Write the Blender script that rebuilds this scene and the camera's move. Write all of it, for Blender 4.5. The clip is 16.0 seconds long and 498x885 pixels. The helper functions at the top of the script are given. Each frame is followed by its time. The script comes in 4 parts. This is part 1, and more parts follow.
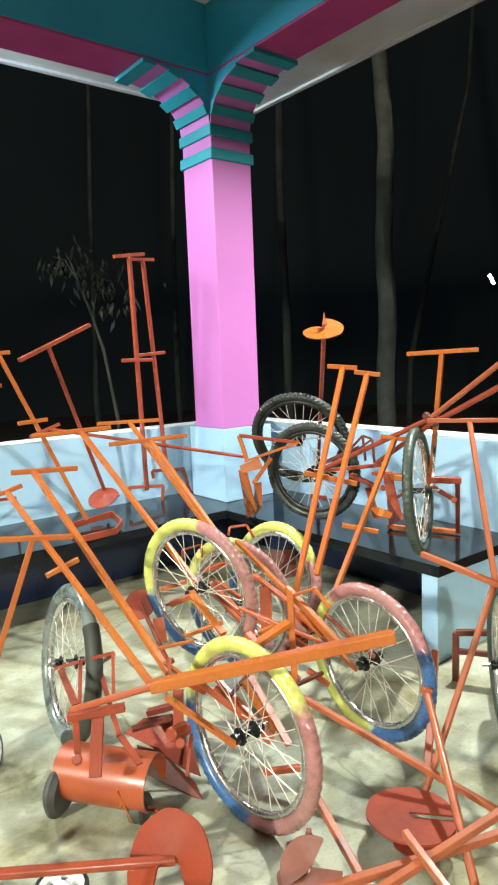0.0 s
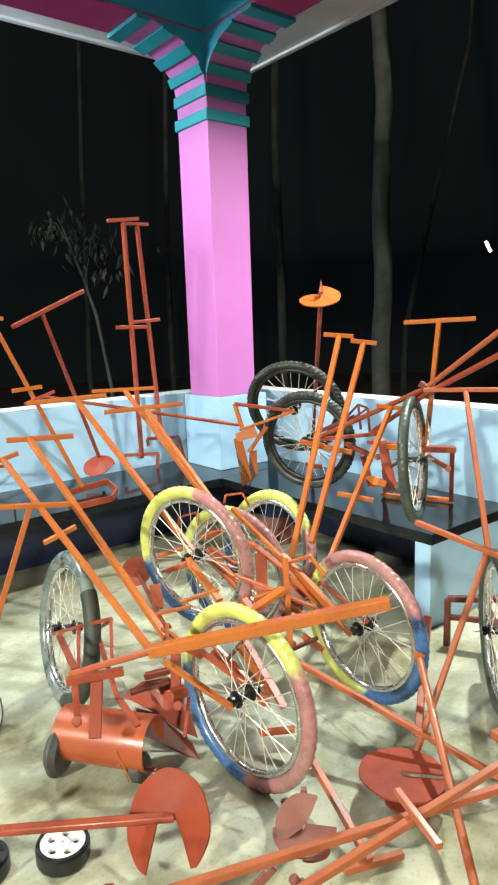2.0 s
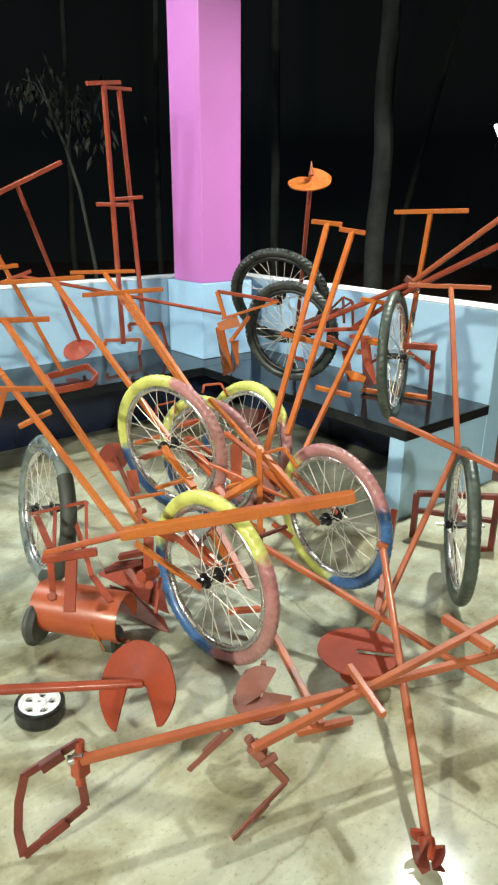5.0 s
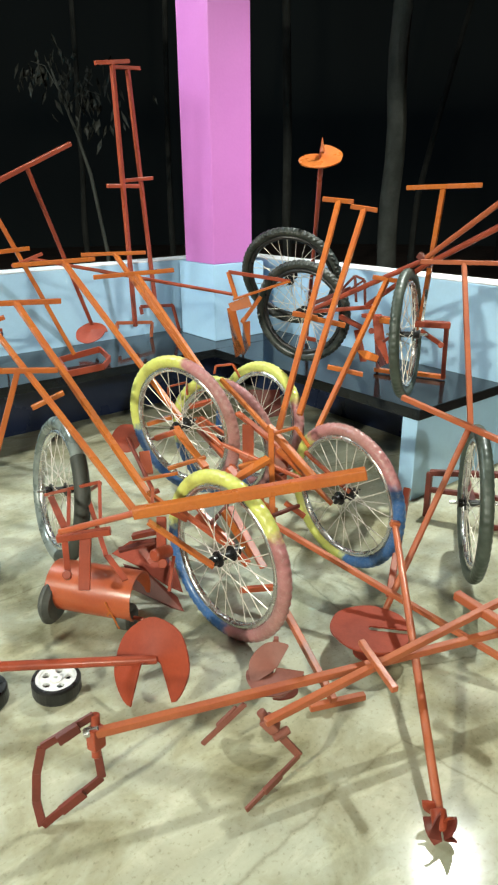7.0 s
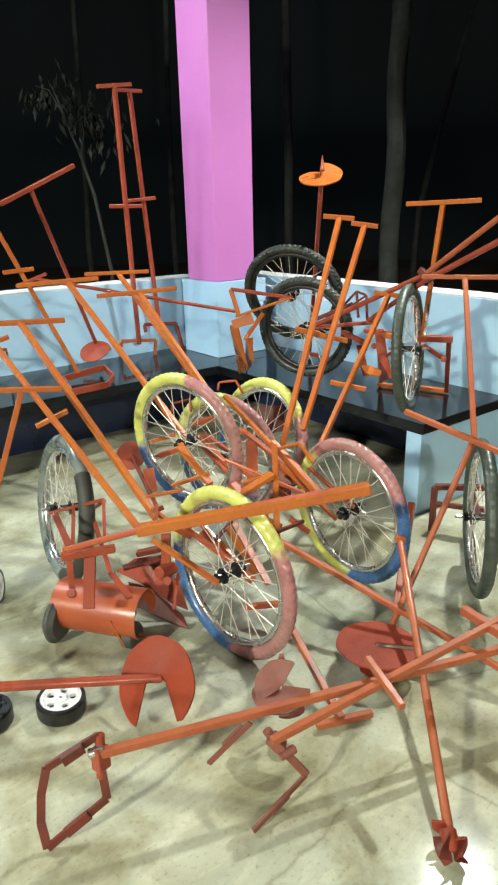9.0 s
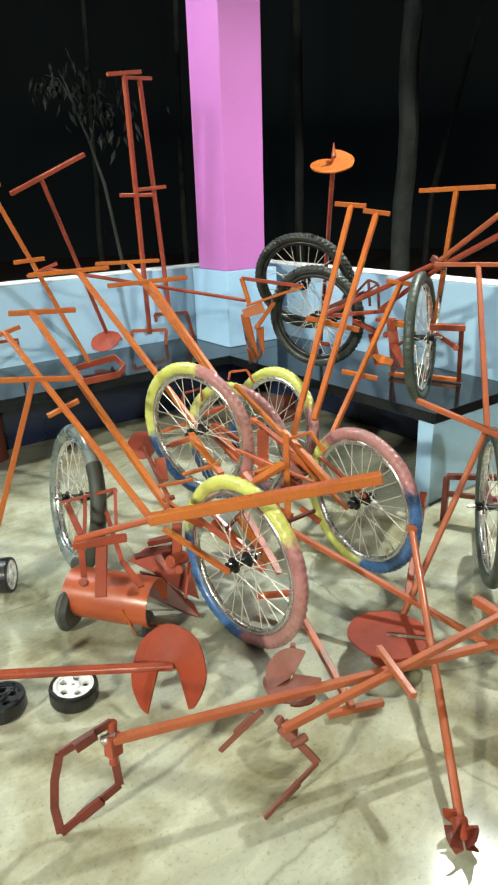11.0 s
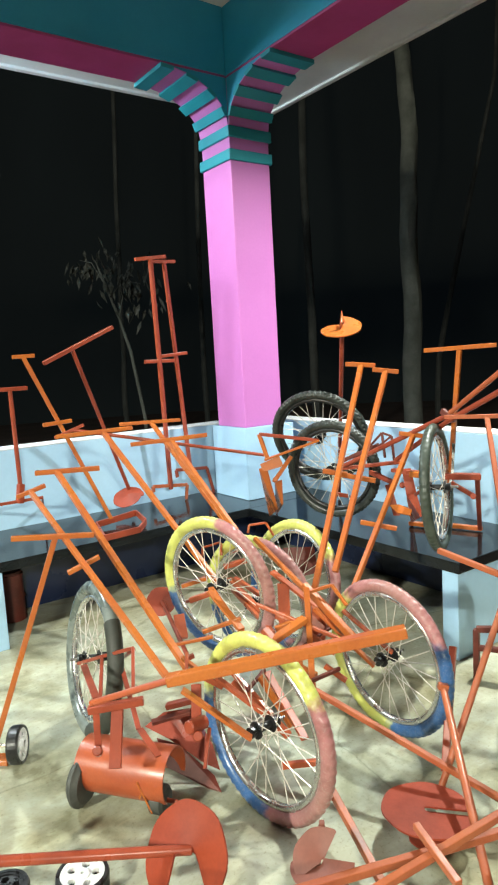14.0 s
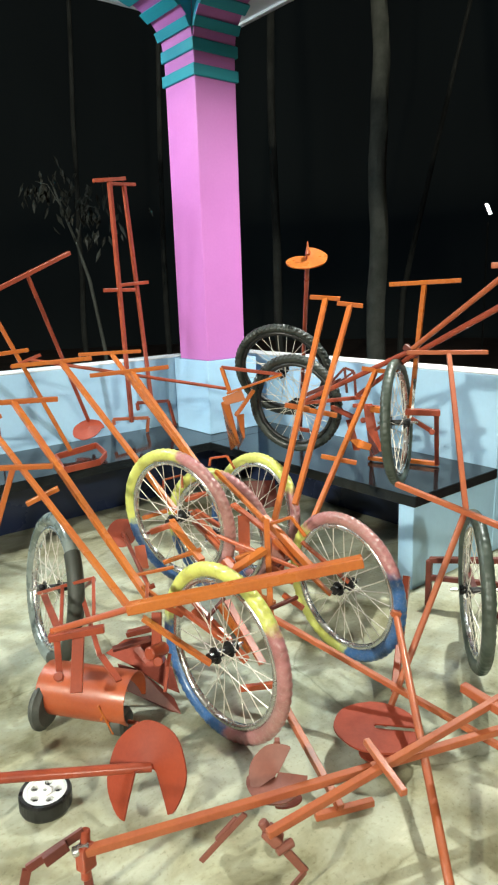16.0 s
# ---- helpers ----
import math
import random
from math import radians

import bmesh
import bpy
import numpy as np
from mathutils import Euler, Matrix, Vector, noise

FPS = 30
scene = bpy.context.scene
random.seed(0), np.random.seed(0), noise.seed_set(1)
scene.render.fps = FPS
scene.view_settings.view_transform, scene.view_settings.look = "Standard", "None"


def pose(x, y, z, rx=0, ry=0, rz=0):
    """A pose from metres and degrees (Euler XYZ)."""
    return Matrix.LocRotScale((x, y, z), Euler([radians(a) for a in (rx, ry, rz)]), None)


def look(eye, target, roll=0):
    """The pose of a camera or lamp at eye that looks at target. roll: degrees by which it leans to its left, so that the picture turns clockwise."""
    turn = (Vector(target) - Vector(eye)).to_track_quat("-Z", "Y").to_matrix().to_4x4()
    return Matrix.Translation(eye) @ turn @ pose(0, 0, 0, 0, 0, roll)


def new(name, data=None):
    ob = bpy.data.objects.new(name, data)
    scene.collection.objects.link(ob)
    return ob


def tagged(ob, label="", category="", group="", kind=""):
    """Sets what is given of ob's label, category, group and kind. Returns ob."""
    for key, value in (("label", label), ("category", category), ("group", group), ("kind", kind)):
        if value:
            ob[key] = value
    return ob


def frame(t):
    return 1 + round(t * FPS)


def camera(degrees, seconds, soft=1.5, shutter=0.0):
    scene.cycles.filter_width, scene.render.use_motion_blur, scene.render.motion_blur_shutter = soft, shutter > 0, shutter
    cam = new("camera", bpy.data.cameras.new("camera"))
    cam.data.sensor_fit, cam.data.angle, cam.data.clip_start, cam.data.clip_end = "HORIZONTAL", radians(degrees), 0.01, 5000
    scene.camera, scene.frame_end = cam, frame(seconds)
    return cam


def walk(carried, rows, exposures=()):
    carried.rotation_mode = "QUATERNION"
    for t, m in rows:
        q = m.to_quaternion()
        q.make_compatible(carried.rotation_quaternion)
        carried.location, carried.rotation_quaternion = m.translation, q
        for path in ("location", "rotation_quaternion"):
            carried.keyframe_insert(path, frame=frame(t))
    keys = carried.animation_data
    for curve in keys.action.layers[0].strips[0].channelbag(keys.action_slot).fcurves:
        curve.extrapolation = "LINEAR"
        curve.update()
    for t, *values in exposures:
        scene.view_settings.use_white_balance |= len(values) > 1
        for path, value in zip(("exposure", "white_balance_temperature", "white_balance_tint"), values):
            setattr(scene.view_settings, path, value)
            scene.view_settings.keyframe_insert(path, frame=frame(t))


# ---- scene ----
# camera and its way
cam = camera(41.4, 16.0, soft=2.2)
PATH = [
    (0, (-0.165, 0.099, 1.565), (1.055, 1.663, 1.307), -2.2),
    (0.5, (-0.176, 0.104, 1.570), (1.046, 1.667, 1.314), -2.0),
    (1, (-0.184, 0.104, 1.569), (1.047, 1.657, 1.300), -2.0),
    (1.5, (-0.186, 0.109, 1.562), (1.050, 1.658, 1.290), -1.9),
    (2, (-0.177, 0.106, 1.569), (1.047, 1.647, 1.214), -1.9),
    (2.5, (-0.163, 0.114, 1.563), (1.041, 1.619, 1.027), -0.2),
    (3, (-0.150, 0.089, 1.571), (1.115, 1.524, 0.988), 0.7),
    (3.5, (-0.128, 0.062, 1.564), (1.092, 1.504, 0.907), 0.5),
    (4, (-0.141, 0.087, 1.590), (1.068, 1.535, 0.926), 0.2),
    (6.3, (-0.136, 0.066, 1.558), (1.015, 1.540, 0.850), -0.2),
    (6.5, (-0.137, 0.065, 1.560), (1.010, 1.543, 0.854), -0.5),
    (7, (-0.137, 0.068, 1.560), (1.014, 1.535, 0.836), -0.5),
    (7.5, (-0.135, 0.066, 1.559), (1.021, 1.529, 0.836), -0.6),
    (8, (-0.132, 0.064, 1.560), (1.032, 1.512, 0.820), -0.6),
    (8.5, (-0.133, 0.063, 1.560), (1.017, 1.545, 0.866), -1.1),
    (9, (-0.133, 0.063, 1.560), (1.017, 1.553, 0.882), -1.3),
    (11.5, (-0.132, 0.068, 1.555), (0.976, 1.571, 0.838), -1.8),
    (12, (-0.133, 0.069, 1.558), (0.971, 1.571, 0.832), -1.9),
    (12.5, (-0.133, 0.068, 1.557), (0.971, 1.607, 0.913), -2.1),
    (13, (-0.134, 0.061, 1.562), (0.971, 1.636, 1.018), -2.6),
    (13.5, (-0.139, 0.050, 1.565), (0.987, 1.660, 1.187), -2.8),
    (14, (-0.140, 0.037, 1.567), (1.007, 1.655, 1.309), -3.2),
    (14.5, (-0.147, 0.038, 1.568), (1.034, 1.630, 1.306), -3.3),
    (15, (-0.146, 0.040, 1.562), (1.068, 1.595, 1.233), -3.0),
    (15.5, (-0.140, 0.054, 1.567), (1.062, 1.604, 1.177), -2.3),
    (16, (-0.130, 0.051, 1.553), (1.080, 1.576, 1.098), -1.9),
]
walk(cam, [(t, look(eye, target, roll)) for t, eye, target, roll in PATH],
     exposures=((0, 0.4), (1.8, 0.38), (3.0, 0.24), (4.0, 0.12), (6.3, 0.02), (12.6, 0), (13.8, 0.35), (15, 0.35), (16, 0.2)))

# night sky
world = bpy.data.worlds.new("night")
scene.world = world
world.use_nodes = True
world.node_tree.nodes["Background"].inputs[0].default_value = (0.006, 0.008, 0.007, 1)
world.node_tree.nodes["Background"].inputs[1].default_value = 0.35

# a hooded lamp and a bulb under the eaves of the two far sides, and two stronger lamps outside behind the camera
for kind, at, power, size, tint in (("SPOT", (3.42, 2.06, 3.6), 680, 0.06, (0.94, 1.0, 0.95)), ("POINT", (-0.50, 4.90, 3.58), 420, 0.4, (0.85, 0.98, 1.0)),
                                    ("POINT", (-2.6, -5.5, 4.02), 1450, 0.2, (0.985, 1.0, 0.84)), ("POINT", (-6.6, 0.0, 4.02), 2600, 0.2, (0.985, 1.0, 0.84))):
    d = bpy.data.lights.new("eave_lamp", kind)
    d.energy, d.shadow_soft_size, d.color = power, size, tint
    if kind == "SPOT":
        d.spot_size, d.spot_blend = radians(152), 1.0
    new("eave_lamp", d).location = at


# ---- materials ----
def material(name, rough=0.5, metal=0.0, coat=0.0):
    m = bpy.data.materials.new(name)
    m.use_nodes = True
    nt = m.node_tree
    p = nt.nodes["Principled BSDF"]
    p.inputs["Roughness"].default_value = rough
    p.inputs["Metallic"].default_value = metal
    p.inputs["Coat Weight"].default_value = coat
    p.inputs["Coat Roughness"].default_value = 0.12
    return m, nt, p


def noise_tex(nt, scale, detail=5, rough=0.55, coord="Object", stretch=(1, 1, 1)):
    tc, mp, n = nt.nodes.new("ShaderNodeTexCoord"), nt.nodes.new("ShaderNodeMapping"), nt.nodes.new("ShaderNodeTexNoise")
    nt.links.new(tc.outputs[coord], mp.inputs[0])
    nt.links.new(mp.outputs[0], n.inputs["Vector"])
    mp.inputs["Scale"].default_value = stretch
    n.inputs["Scale"].default_value, n.inputs["Detail"].default_value, n.inputs["Roughness"].default_value = scale, detail, rough
    return n


def ramp(nt, src, stops, interp="LINEAR"):
    r = nt.nodes.new("ShaderNodeValToRGB")
    r.color_ramp.interpolation = interp
    while len(r.color_ramp.elements) < len(stops):
        r.color_ramp.elements.new(0.5)
    for e, (pos, c) in zip(r.color_ramp.elements, stops):
        e.position, e.color = pos, (*c, 1)
    nt.links.new(src, r.inputs[0])
    return r


def mix(nt, fac, a, b, mode="MIX"):
    m = nt.nodes.new("ShaderNodeMix")
    m.data_type, m.blend_type = "RGBA", mode
    for sock, v in ((m.inputs[0], fac), (m.inputs[6], a), (m.inputs[7], b)):
        if hasattr(v, "links"):
            nt.links.new(v, sock)
        elif isinstance(v, (int, float)):
            sock.default_value = v
        else:
            sock.default_value = (*v, 1)
    return m.outputs[2]


def bump(nt, p, src, strength, dist):
    b = nt.nodes.new("ShaderNodeBump")
    b.inputs["Strength"].default_value, b.inputs["Distance"].default_value = strength, dist
    nt.links.new(src, b.inputs["Height"])
    nt.links.new(b.outputs[0], p.inputs["Normal"])


def painted(name, base, worn, rough, coat=0.0, scale=7.0, fine=90.0, relief=0.001, grain=0.9):
    """Brushed-on paint: slow drift between two tints, fine grain, a little relief and uneven gloss."""
    m, nt, p = material(name, rough, 0, coat)
    a, b = noise_tex(nt, scale), noise_tex(nt, fine, 3)
    r = ramp(nt, a.outputs[0], ((0.32, worn), (0.62, base)))
    r2 = ramp(nt, b.outputs[0], ((0.35, (grain,) * 3), (0.7, (1, 1, 1))))
    nt.links.new(mix(nt, 1.0, r.outputs[0], r2.outputs[0], "MULTIPLY"), p.inputs["Base Color"])
    g = ramp(nt, a.outputs[0], ((0.3, (rough + 0.15,) * 3), (0.7, (rough - 0.08,) * 3)))
    nt.links.new(g.outputs[0], p.inputs["Roughness"])
    bump(nt, p, b.outputs[0], 0.35, relief)
    return m


ORANGE = painted("orange_enamel", (0.47, 0.133, 0.026), (0.39, 0.090, 0.020), 0.27, 0.45)
FADED = painted("faded_orange_enamel", (0.40, 0.108, 0.042), (0.32, 0.074, 0.030), 0.40, 0.15)
DRUM = painted("red_orange_enamel", (0.42, 0.090, 0.030), (0.34, 0.064, 0.024), 0.32, 0.3)
RED = painted("red_oxide_enamel", (0.32, 0.060, 0.028), (0.24, 0.042, 0.020), 0.32, 0.12)
RUST = painted("brown_red_primer", (0.165, 0.036, 0.024), (0.10, 0.024, 0.017), 0.42, 0.1)
PRIMER = painted("dull_brown_pink_primer", (0.25, 0.080, 0.052), (0.17, 0.052, 0.036), 0.48, 0.0)
BLADE = painted("dark_red_blade_enamel", (0.30, 0.047, 0.019), (0.22, 0.033, 0.015), 0.52, 0.0)
SHARE = painted("glossy_pink_red_enamel", (0.42, 0.100, 0.070), (0.34, 0.070, 0.045), 0.20, 0.5)
for dull in (ORANGE, RED, RUST, BLADE, FADED):
    dull.node_tree.nodes["Principled BSDF"].inputs["Specular IOR Level"].default_value = 0.32
PINK = painted("pink_wall_paint", (0.50, 0.160, 0.46), (0.46, 0.142, 0.425), 0.55, 0, 1.3, 60, 0.0006, 0.965)
TEAL = painted("teal_wall_paint", (0.018, 0.29, 0.36), (0.014, 0.24, 0.305), 0.5, 0, 2.0, 60, 0.0006, 0.965)
BEAM_TEAL = painted("deep_teal_beam_paint", (0.022, 0.32, 0.50), (0.016, 0.26, 0.43), 0.5, 0, 1.1, 60, 0.0006, 0.965)
# the beams' pink, darkened in colour for the shade on their undersides
SHADED_PINK = painted("shaded_pink_beam_paint", (0.42, 0.05, 0.20), (0.34, 0.04, 0.16), 0.5, 0, 1.5, 60, 0.0006, 0.965)
WHITE = painted("white_lime_wash", (0.78, 0.80, 0.82), (0.62, 0.65, 0.68), 0.7, 0, 1.2, 40, 0.0006, 0.965)
BLUE = painted("light_blue_wall_paint", (0.40, 0.61, 0.79), (0.34, 0.53, 0.72), 0.38, 0.15, 1.6, 45, 0.0006, 0.965)
STEEL = painted("bright_steel", (0.75, 0.74, 0.72), (0.55, 0.54, 0.52), 0.20, 0, 20, 150, 0.0004)
STEEL.node_tree.nodes["Principled BSDF"].inputs["Metallic"].default_value = 0.9
SPOKE_METAL = painted("dull_spoke_metal", (0.72, 0.66, 0.58), (0.50, 0.45, 0.38), 0.35, 0, 20, 150, 0.0004)
SPOKE_METAL.node_tree.nodes["Principled BSDF"].inputs["Metallic"].default_value = 0.35
BLACK = painted("black_plastic", (0.010, 0.010, 0.011), (0.018, 0.018, 0.018), 0.32, 0, 30, 140)
RUBBER = painted("dusty_black_rubber", (0.016, 0.020, 0.018), (0.040, 0.047, 0.042), 0.33, 0, 16, 120)
OLD_RUBBER = painted("dull_grey_green_rubber", (0.034, 0.046, 0.035), (0.075, 0.092, 0.073), 0.40, 0, 12, 120)
GREY_RUBBER = painted("worn_grey_rubber", (0.085, 0.105, 0.095), (0.22, 0.25, 0.23), 0.25, 0.4, 9, 100)
DARK_WRAP = painted("dark_grey_wrap", (0.034, 0.038, 0.031), (0.046, 0.050, 0.041), 0.5, 0, 14, 100)
DUSTY_RUBBER = painted("dusty_grey_rubber", (0.075, 0.078, 0.068), (0.045, 0.048, 0.042), 0.6, 0, 18, 90)
WHITE_PLASTIC = painted("white_plastic", (0.80, 0.80, 0.78), (0.70, 0.70, 0.67), 0.4, 0, 20, 100)
BARK = painted("pale_bark", (0.090, 0.094, 0.080), (0.052, 0.055, 0.046), 0.9, 0, 3, 25, 0.02)
LEAF = painted("dull_green_leaf", (0.042, 0.043, 0.033), (0.026, 0.027, 0.020), 0.6, 0, 9, 60)
# navy dark enough to carry the shade below the ledges in its colour
SHADED_NAVY = painted("navy_gloss_paint_with_ledge_shade", (0.022, 0.036, 0.095), (0.014, 0.024, 0.068), 0.22, 0.2, 2.0, 60, 0.0006, 0.96)
# bark darkened in its colour to imitate the poor light far out
DIMMED_BARK = painted("bark_dimmed_by_night", (0.026, 0.028, 0.025), (0.014, 0.015, 0.013), 0.9, 0, 3, 25, 0.02)
SOIL = painted("dry_red_soil_and_litter", (0.085, 0.046, 0.034), (0.050, 0.028, 0.021), 0.95, 0, 0.8, 12, 0.03)


def polished_granite():
    m, nt, p = material("polished_black_granite", 0.10)
    p.inputs["Specular IOR Level"].default_value = 0.3
    n = noise_tex(nt, 260, 2)
    r = ramp(nt, n.outputs[0], ((0.45, (0.005, 0.006, 0.007)), (0.72, (0.022, 0.025, 0.027))))
    nt.links.new(r.outputs[0], p.inputs["Base Color"])
    g = ramp(nt, noise_tex(nt, 3).outputs[0], ((0.35, (0.06,) * 3), (0.7, (0.15,) * 3)))
    nt.links.new(g.outputs[0], p.inputs["Roughness"])
    return m


def cement_floor():
    """Trowelled, polished cement: broad warm and grey clouds, pale scuffs, dirt specks, hairline cracks, uneven gloss."""
    m, nt, p = material("polished_cement", 0.3)
    big, mid, scuff, fine = noise_tex(nt, 0.8, 4), noise_tex(nt, 3.0, 7, 0.62), noise_tex(nt, 6.5, 5, 0.6, "Object", (1, 2.6, 1)), noise_tex(nt, 70, 4)
    for n, warp in ((big, 0.4), (mid, 0.35), (scuff, 0.5)):
        n.inputs["Distortion"].default_value = warp
    c = ramp(nt, big.outputs[0], ((0.30, (0.37, 0.405, 0.35)), (0.50, (0.44, 0.435, 0.33)), (0.72, (0.55, 0.545, 0.43))))
    s = ramp(nt, mid.outputs[0], ((0.30, (0.44, 0.40, 0.30)), (0.42, (0.76, 0.735, 0.64)), (0.56, (1.0, 1.0, 0.98)), (0.75, (1.12, 1.12, 1.10))))
    w = ramp(nt, scuff.outputs[0], ((0.50, (1, 1, 1)), (0.64, (1.16, 1.16, 1.16)), (0.70, (1.0, 1.0, 1.0))))
    f = ramp(nt, fine.outputs[0], ((0.28, (0.72, 0.70, 0.66)), (0.42, (0.96, 0.96, 0.95)), (0.7, (1, 1, 1))))
    col = mix(nt, 1.0, mix(nt, 1.0, c.outputs[0], s.outputs[0], "MULTIPLY"), mix(nt, 1.0, f.outputs[0], w.outputs[0], "MULTIPLY"), "MULTIPLY")
    tc, v = nt.nodes.new("ShaderNodeTexCoord"), nt.nodes.new("ShaderNodeTexVoronoi")
    v.feature, v.inputs["Scale"].default_value = "DISTANCE_TO_EDGE", 0.75
    wob = mix(nt, 0.08, tc.outputs["Object"], mid.outputs[1])
    nt.links.new(wob, v.inputs["Vector"])
    k = ramp(nt, v.outputs["Distance"], ((0.0, (0.50, 0.48, 0.42)), (0.005, (1, 1, 1))))
    nt.links.new(mix(nt, 0.6, col, mix(nt, 1.0, col, k.outputs[0], "MULTIPLY")), p.inputs["Base Color"])
    g = ramp(nt, mid.outputs[0], ((0.3, (0.17,) * 3), (0.7, (0.09,) * 3)))
    nt.links.new(g.outputs[0], p.inputs["Roughness"])
    p.inputs["Specular IOR Level"].default_value = 0.28
    bump(nt, p, mid.outputs[0], 0.06, 0.002)
    return m


def three_colour_tyre(a, b, c, turn):
    """A tyre painted in three lengths round its circle; the joints are uneven."""
    m, nt, p = material("painted_tyre", 0.33, 0, 0.25)
    tc, sep = nt.nodes.new("ShaderNodeTexCoord"), nt.nodes.new("ShaderNodeSeparateXYZ")
    nt.links.new(tc.outputs["Object"], sep.inputs[0])

    def calc(op, x, y):
        n = nt.nodes.new("ShaderNodeMath")
        n.operation = op
        for s, v in zip(n.inputs, (x, y)):
            if isinstance(v, (int, float)):
                s.default_value = v
            else:
                nt.links.new(v, s)
        return n.outputs[0]
    ang = calc("MULTIPLY", calc("ARCTAN2", sep.outputs[1], sep.outputs[0]), 1 / math.tau)
    grain = noise_tex(nt, 26, 4)
    ang = calc("ADD", ang, calc("MULTIPLY", calc("SUBTRACT", grain.outputs[0], 0.5), 0.06))
    ang = calc("FRACT", calc("ADD", ang, turn + 2), 0)
    yellow, dusty, rose, blue = (0.58, 0.60, 0.14), (0.34, 0.165, 0.145), (0.41, 0.165, 0.170), (0.035, 0.11, 0.28)
    e = 0.012
    r = ramp(nt, ang, ((0, yellow), (a - e, yellow), (a + e, rose), ((a + b) / 2, dusty), (b - e, rose), (b + e, blue), (c - e, blue), (min(c + e, 1), yellow)))
    worn = ramp(nt, noise_tex(nt, 120, 4, 0.6).outputs[0], ((0.52, (0, 0, 0)), (0.72, (0.22, 0.22, 0.22))))
    dirt = ramp(nt, noise_tex(nt, 14, 5, 0.6).outputs[0], ((0.34, (0.74, 0.70, 0.66)), (0.50, (1, 1, 1))))
    col = mix(nt, 1.0, r.outputs[0], dirt.outputs[0], "MULTIPLY")
    nt.links.new(mix(nt, worn.outputs[0], col, (0.52, 0.47, 0.42)), p.inputs["Base Color"])
    bump(nt, p, grain.outputs[0], 0.4, 0.002)
    return m


GRANITE, CEMENT = polished_granite(), cement_floor()


# ---- building helpers ----
def finish(name, bm, mat, parent=None, label="", smooth=False):
    me = bpy.data.meshes.new(name)
    bmesh.ops.recalc_face_normals(bm, faces=bm.faces)
    for f in bm.faces:
        f.smooth = smooth
    if parent is not None:
        bmesh.ops.translate(bm, vec=-parent.matrix_world.translation, verts=bm.verts)
    bm.to_mesh(me)
    bm.free()
    if smooth:
        me.set_sharp_from_angle(angle=radians(38))
    me.materials.append(mat)
    ob = new(name, me)
    if parent is not None:
        ob.parent = parent
    if label:
        ob["label"] = label
    return ob


def thing(name, at, label, category, group=""):
    e = new(name)
    e.empty_display_size = 0.05
    e.matrix_world = Matrix.Translation(at)
    return tagged(e, label, category, group)


def block_bm(lo, hi, bevel=0.006):
    bm = bmesh.new()
    bmesh.ops.create_cube(bm, size=1)
    bmesh.ops.scale(bm, vec=[b - a for a, b in zip(lo, hi)], verts=bm.verts)
    bmesh.ops.translate(bm, vec=[(b + a) / 2 for a, b in zip(lo, hi)], verts=bm.verts)
    if bevel:
        bmesh.ops.bevel(bm, geom=bm.edges[:], offset=bevel, segments=2, affect="EDGES", profile=0.5)
    return bm


def structure(name, lo, hi, mat, bevel=0.006, label=""):
    return tagged(finish(name, block_bm(lo, hi, bevel), mat), label, kind="structure")


def along(a, b, up=(0, 0, 1)):
    """The frame at a whose z runs to b."""
    a, b = Vector(a), Vector(b)
    z = (b - a).normalized()
    u = Vector(up)
    if abs(z.dot(u)) > 0.95:
        u = Vector((1, 0.3, 0))
    x = u.cross(z).normalized()
    y = z.cross(x)
    m = Matrix((x, y, z)).transposed().to_4x4()
    m.translation = a
    return m, (b - a).length


def bar(parent, name, a, b, w=0.026, h=None, mat=ORANGE, label="", up=(0, 0, 1)):
    """A square or flat bar with rounded edges and closed ends."""
    m, n = along(a, b, up)
    bm = block_bm((-w / 2, -(h or w) / 2, 0), (w / 2, (h or w) / 2, n), min(w, h or w) * 0.14)
    bmesh.ops.transform(bm, matrix=m, verts=bm.verts)
    return finish(name, bm, mat, parent, label)


def rod(parent, name, a, b, r=0.012, mat=ORANGE, label="", r2=None, seg=14):
    m, n = along(a, b)
    bm = bmesh.new()
    bmesh.ops.create_cone(bm, cap_ends=True, segments=seg, radius1=r, radius2=r if r2 is None else r2, depth=n,
                          matrix=m @ Matrix.Translation((0, 0, n / 2)))
    rim = [e for e in bm.edges if len(e.link_faces) == 2 and any(len(f.verts) > 4 for f in e.link_faces)]
    bmesh.ops.bevel(bm, geom=rim, offset=min(r, r2 or r) * 0.2, segments=1, affect="EDGES")
    ob = finish(name, bm, mat, parent, label, smooth=True)
    return ob


def plate(parent, name, pts, thick=0.005, mat=RED, label=""):
    """A flat plate of that outline."""
    bm = bmesh.new()
    f = bm.faces.new([bm.verts.new(p) for p in pts])
    f.normal_update()
    out = bmesh.ops.extrude_face_region(bm, geom=[f])
    bmesh.ops.translate(bm, vec=f.normal * thick, verts=[v for v in out["geom"] if isinstance(v, bmesh.types.BMVert)])
    return finish(name, bm, mat, parent, label)


def lerp(a, b, f):
    return tuple(p + (q - p) * f for p, q in zip(a, b))


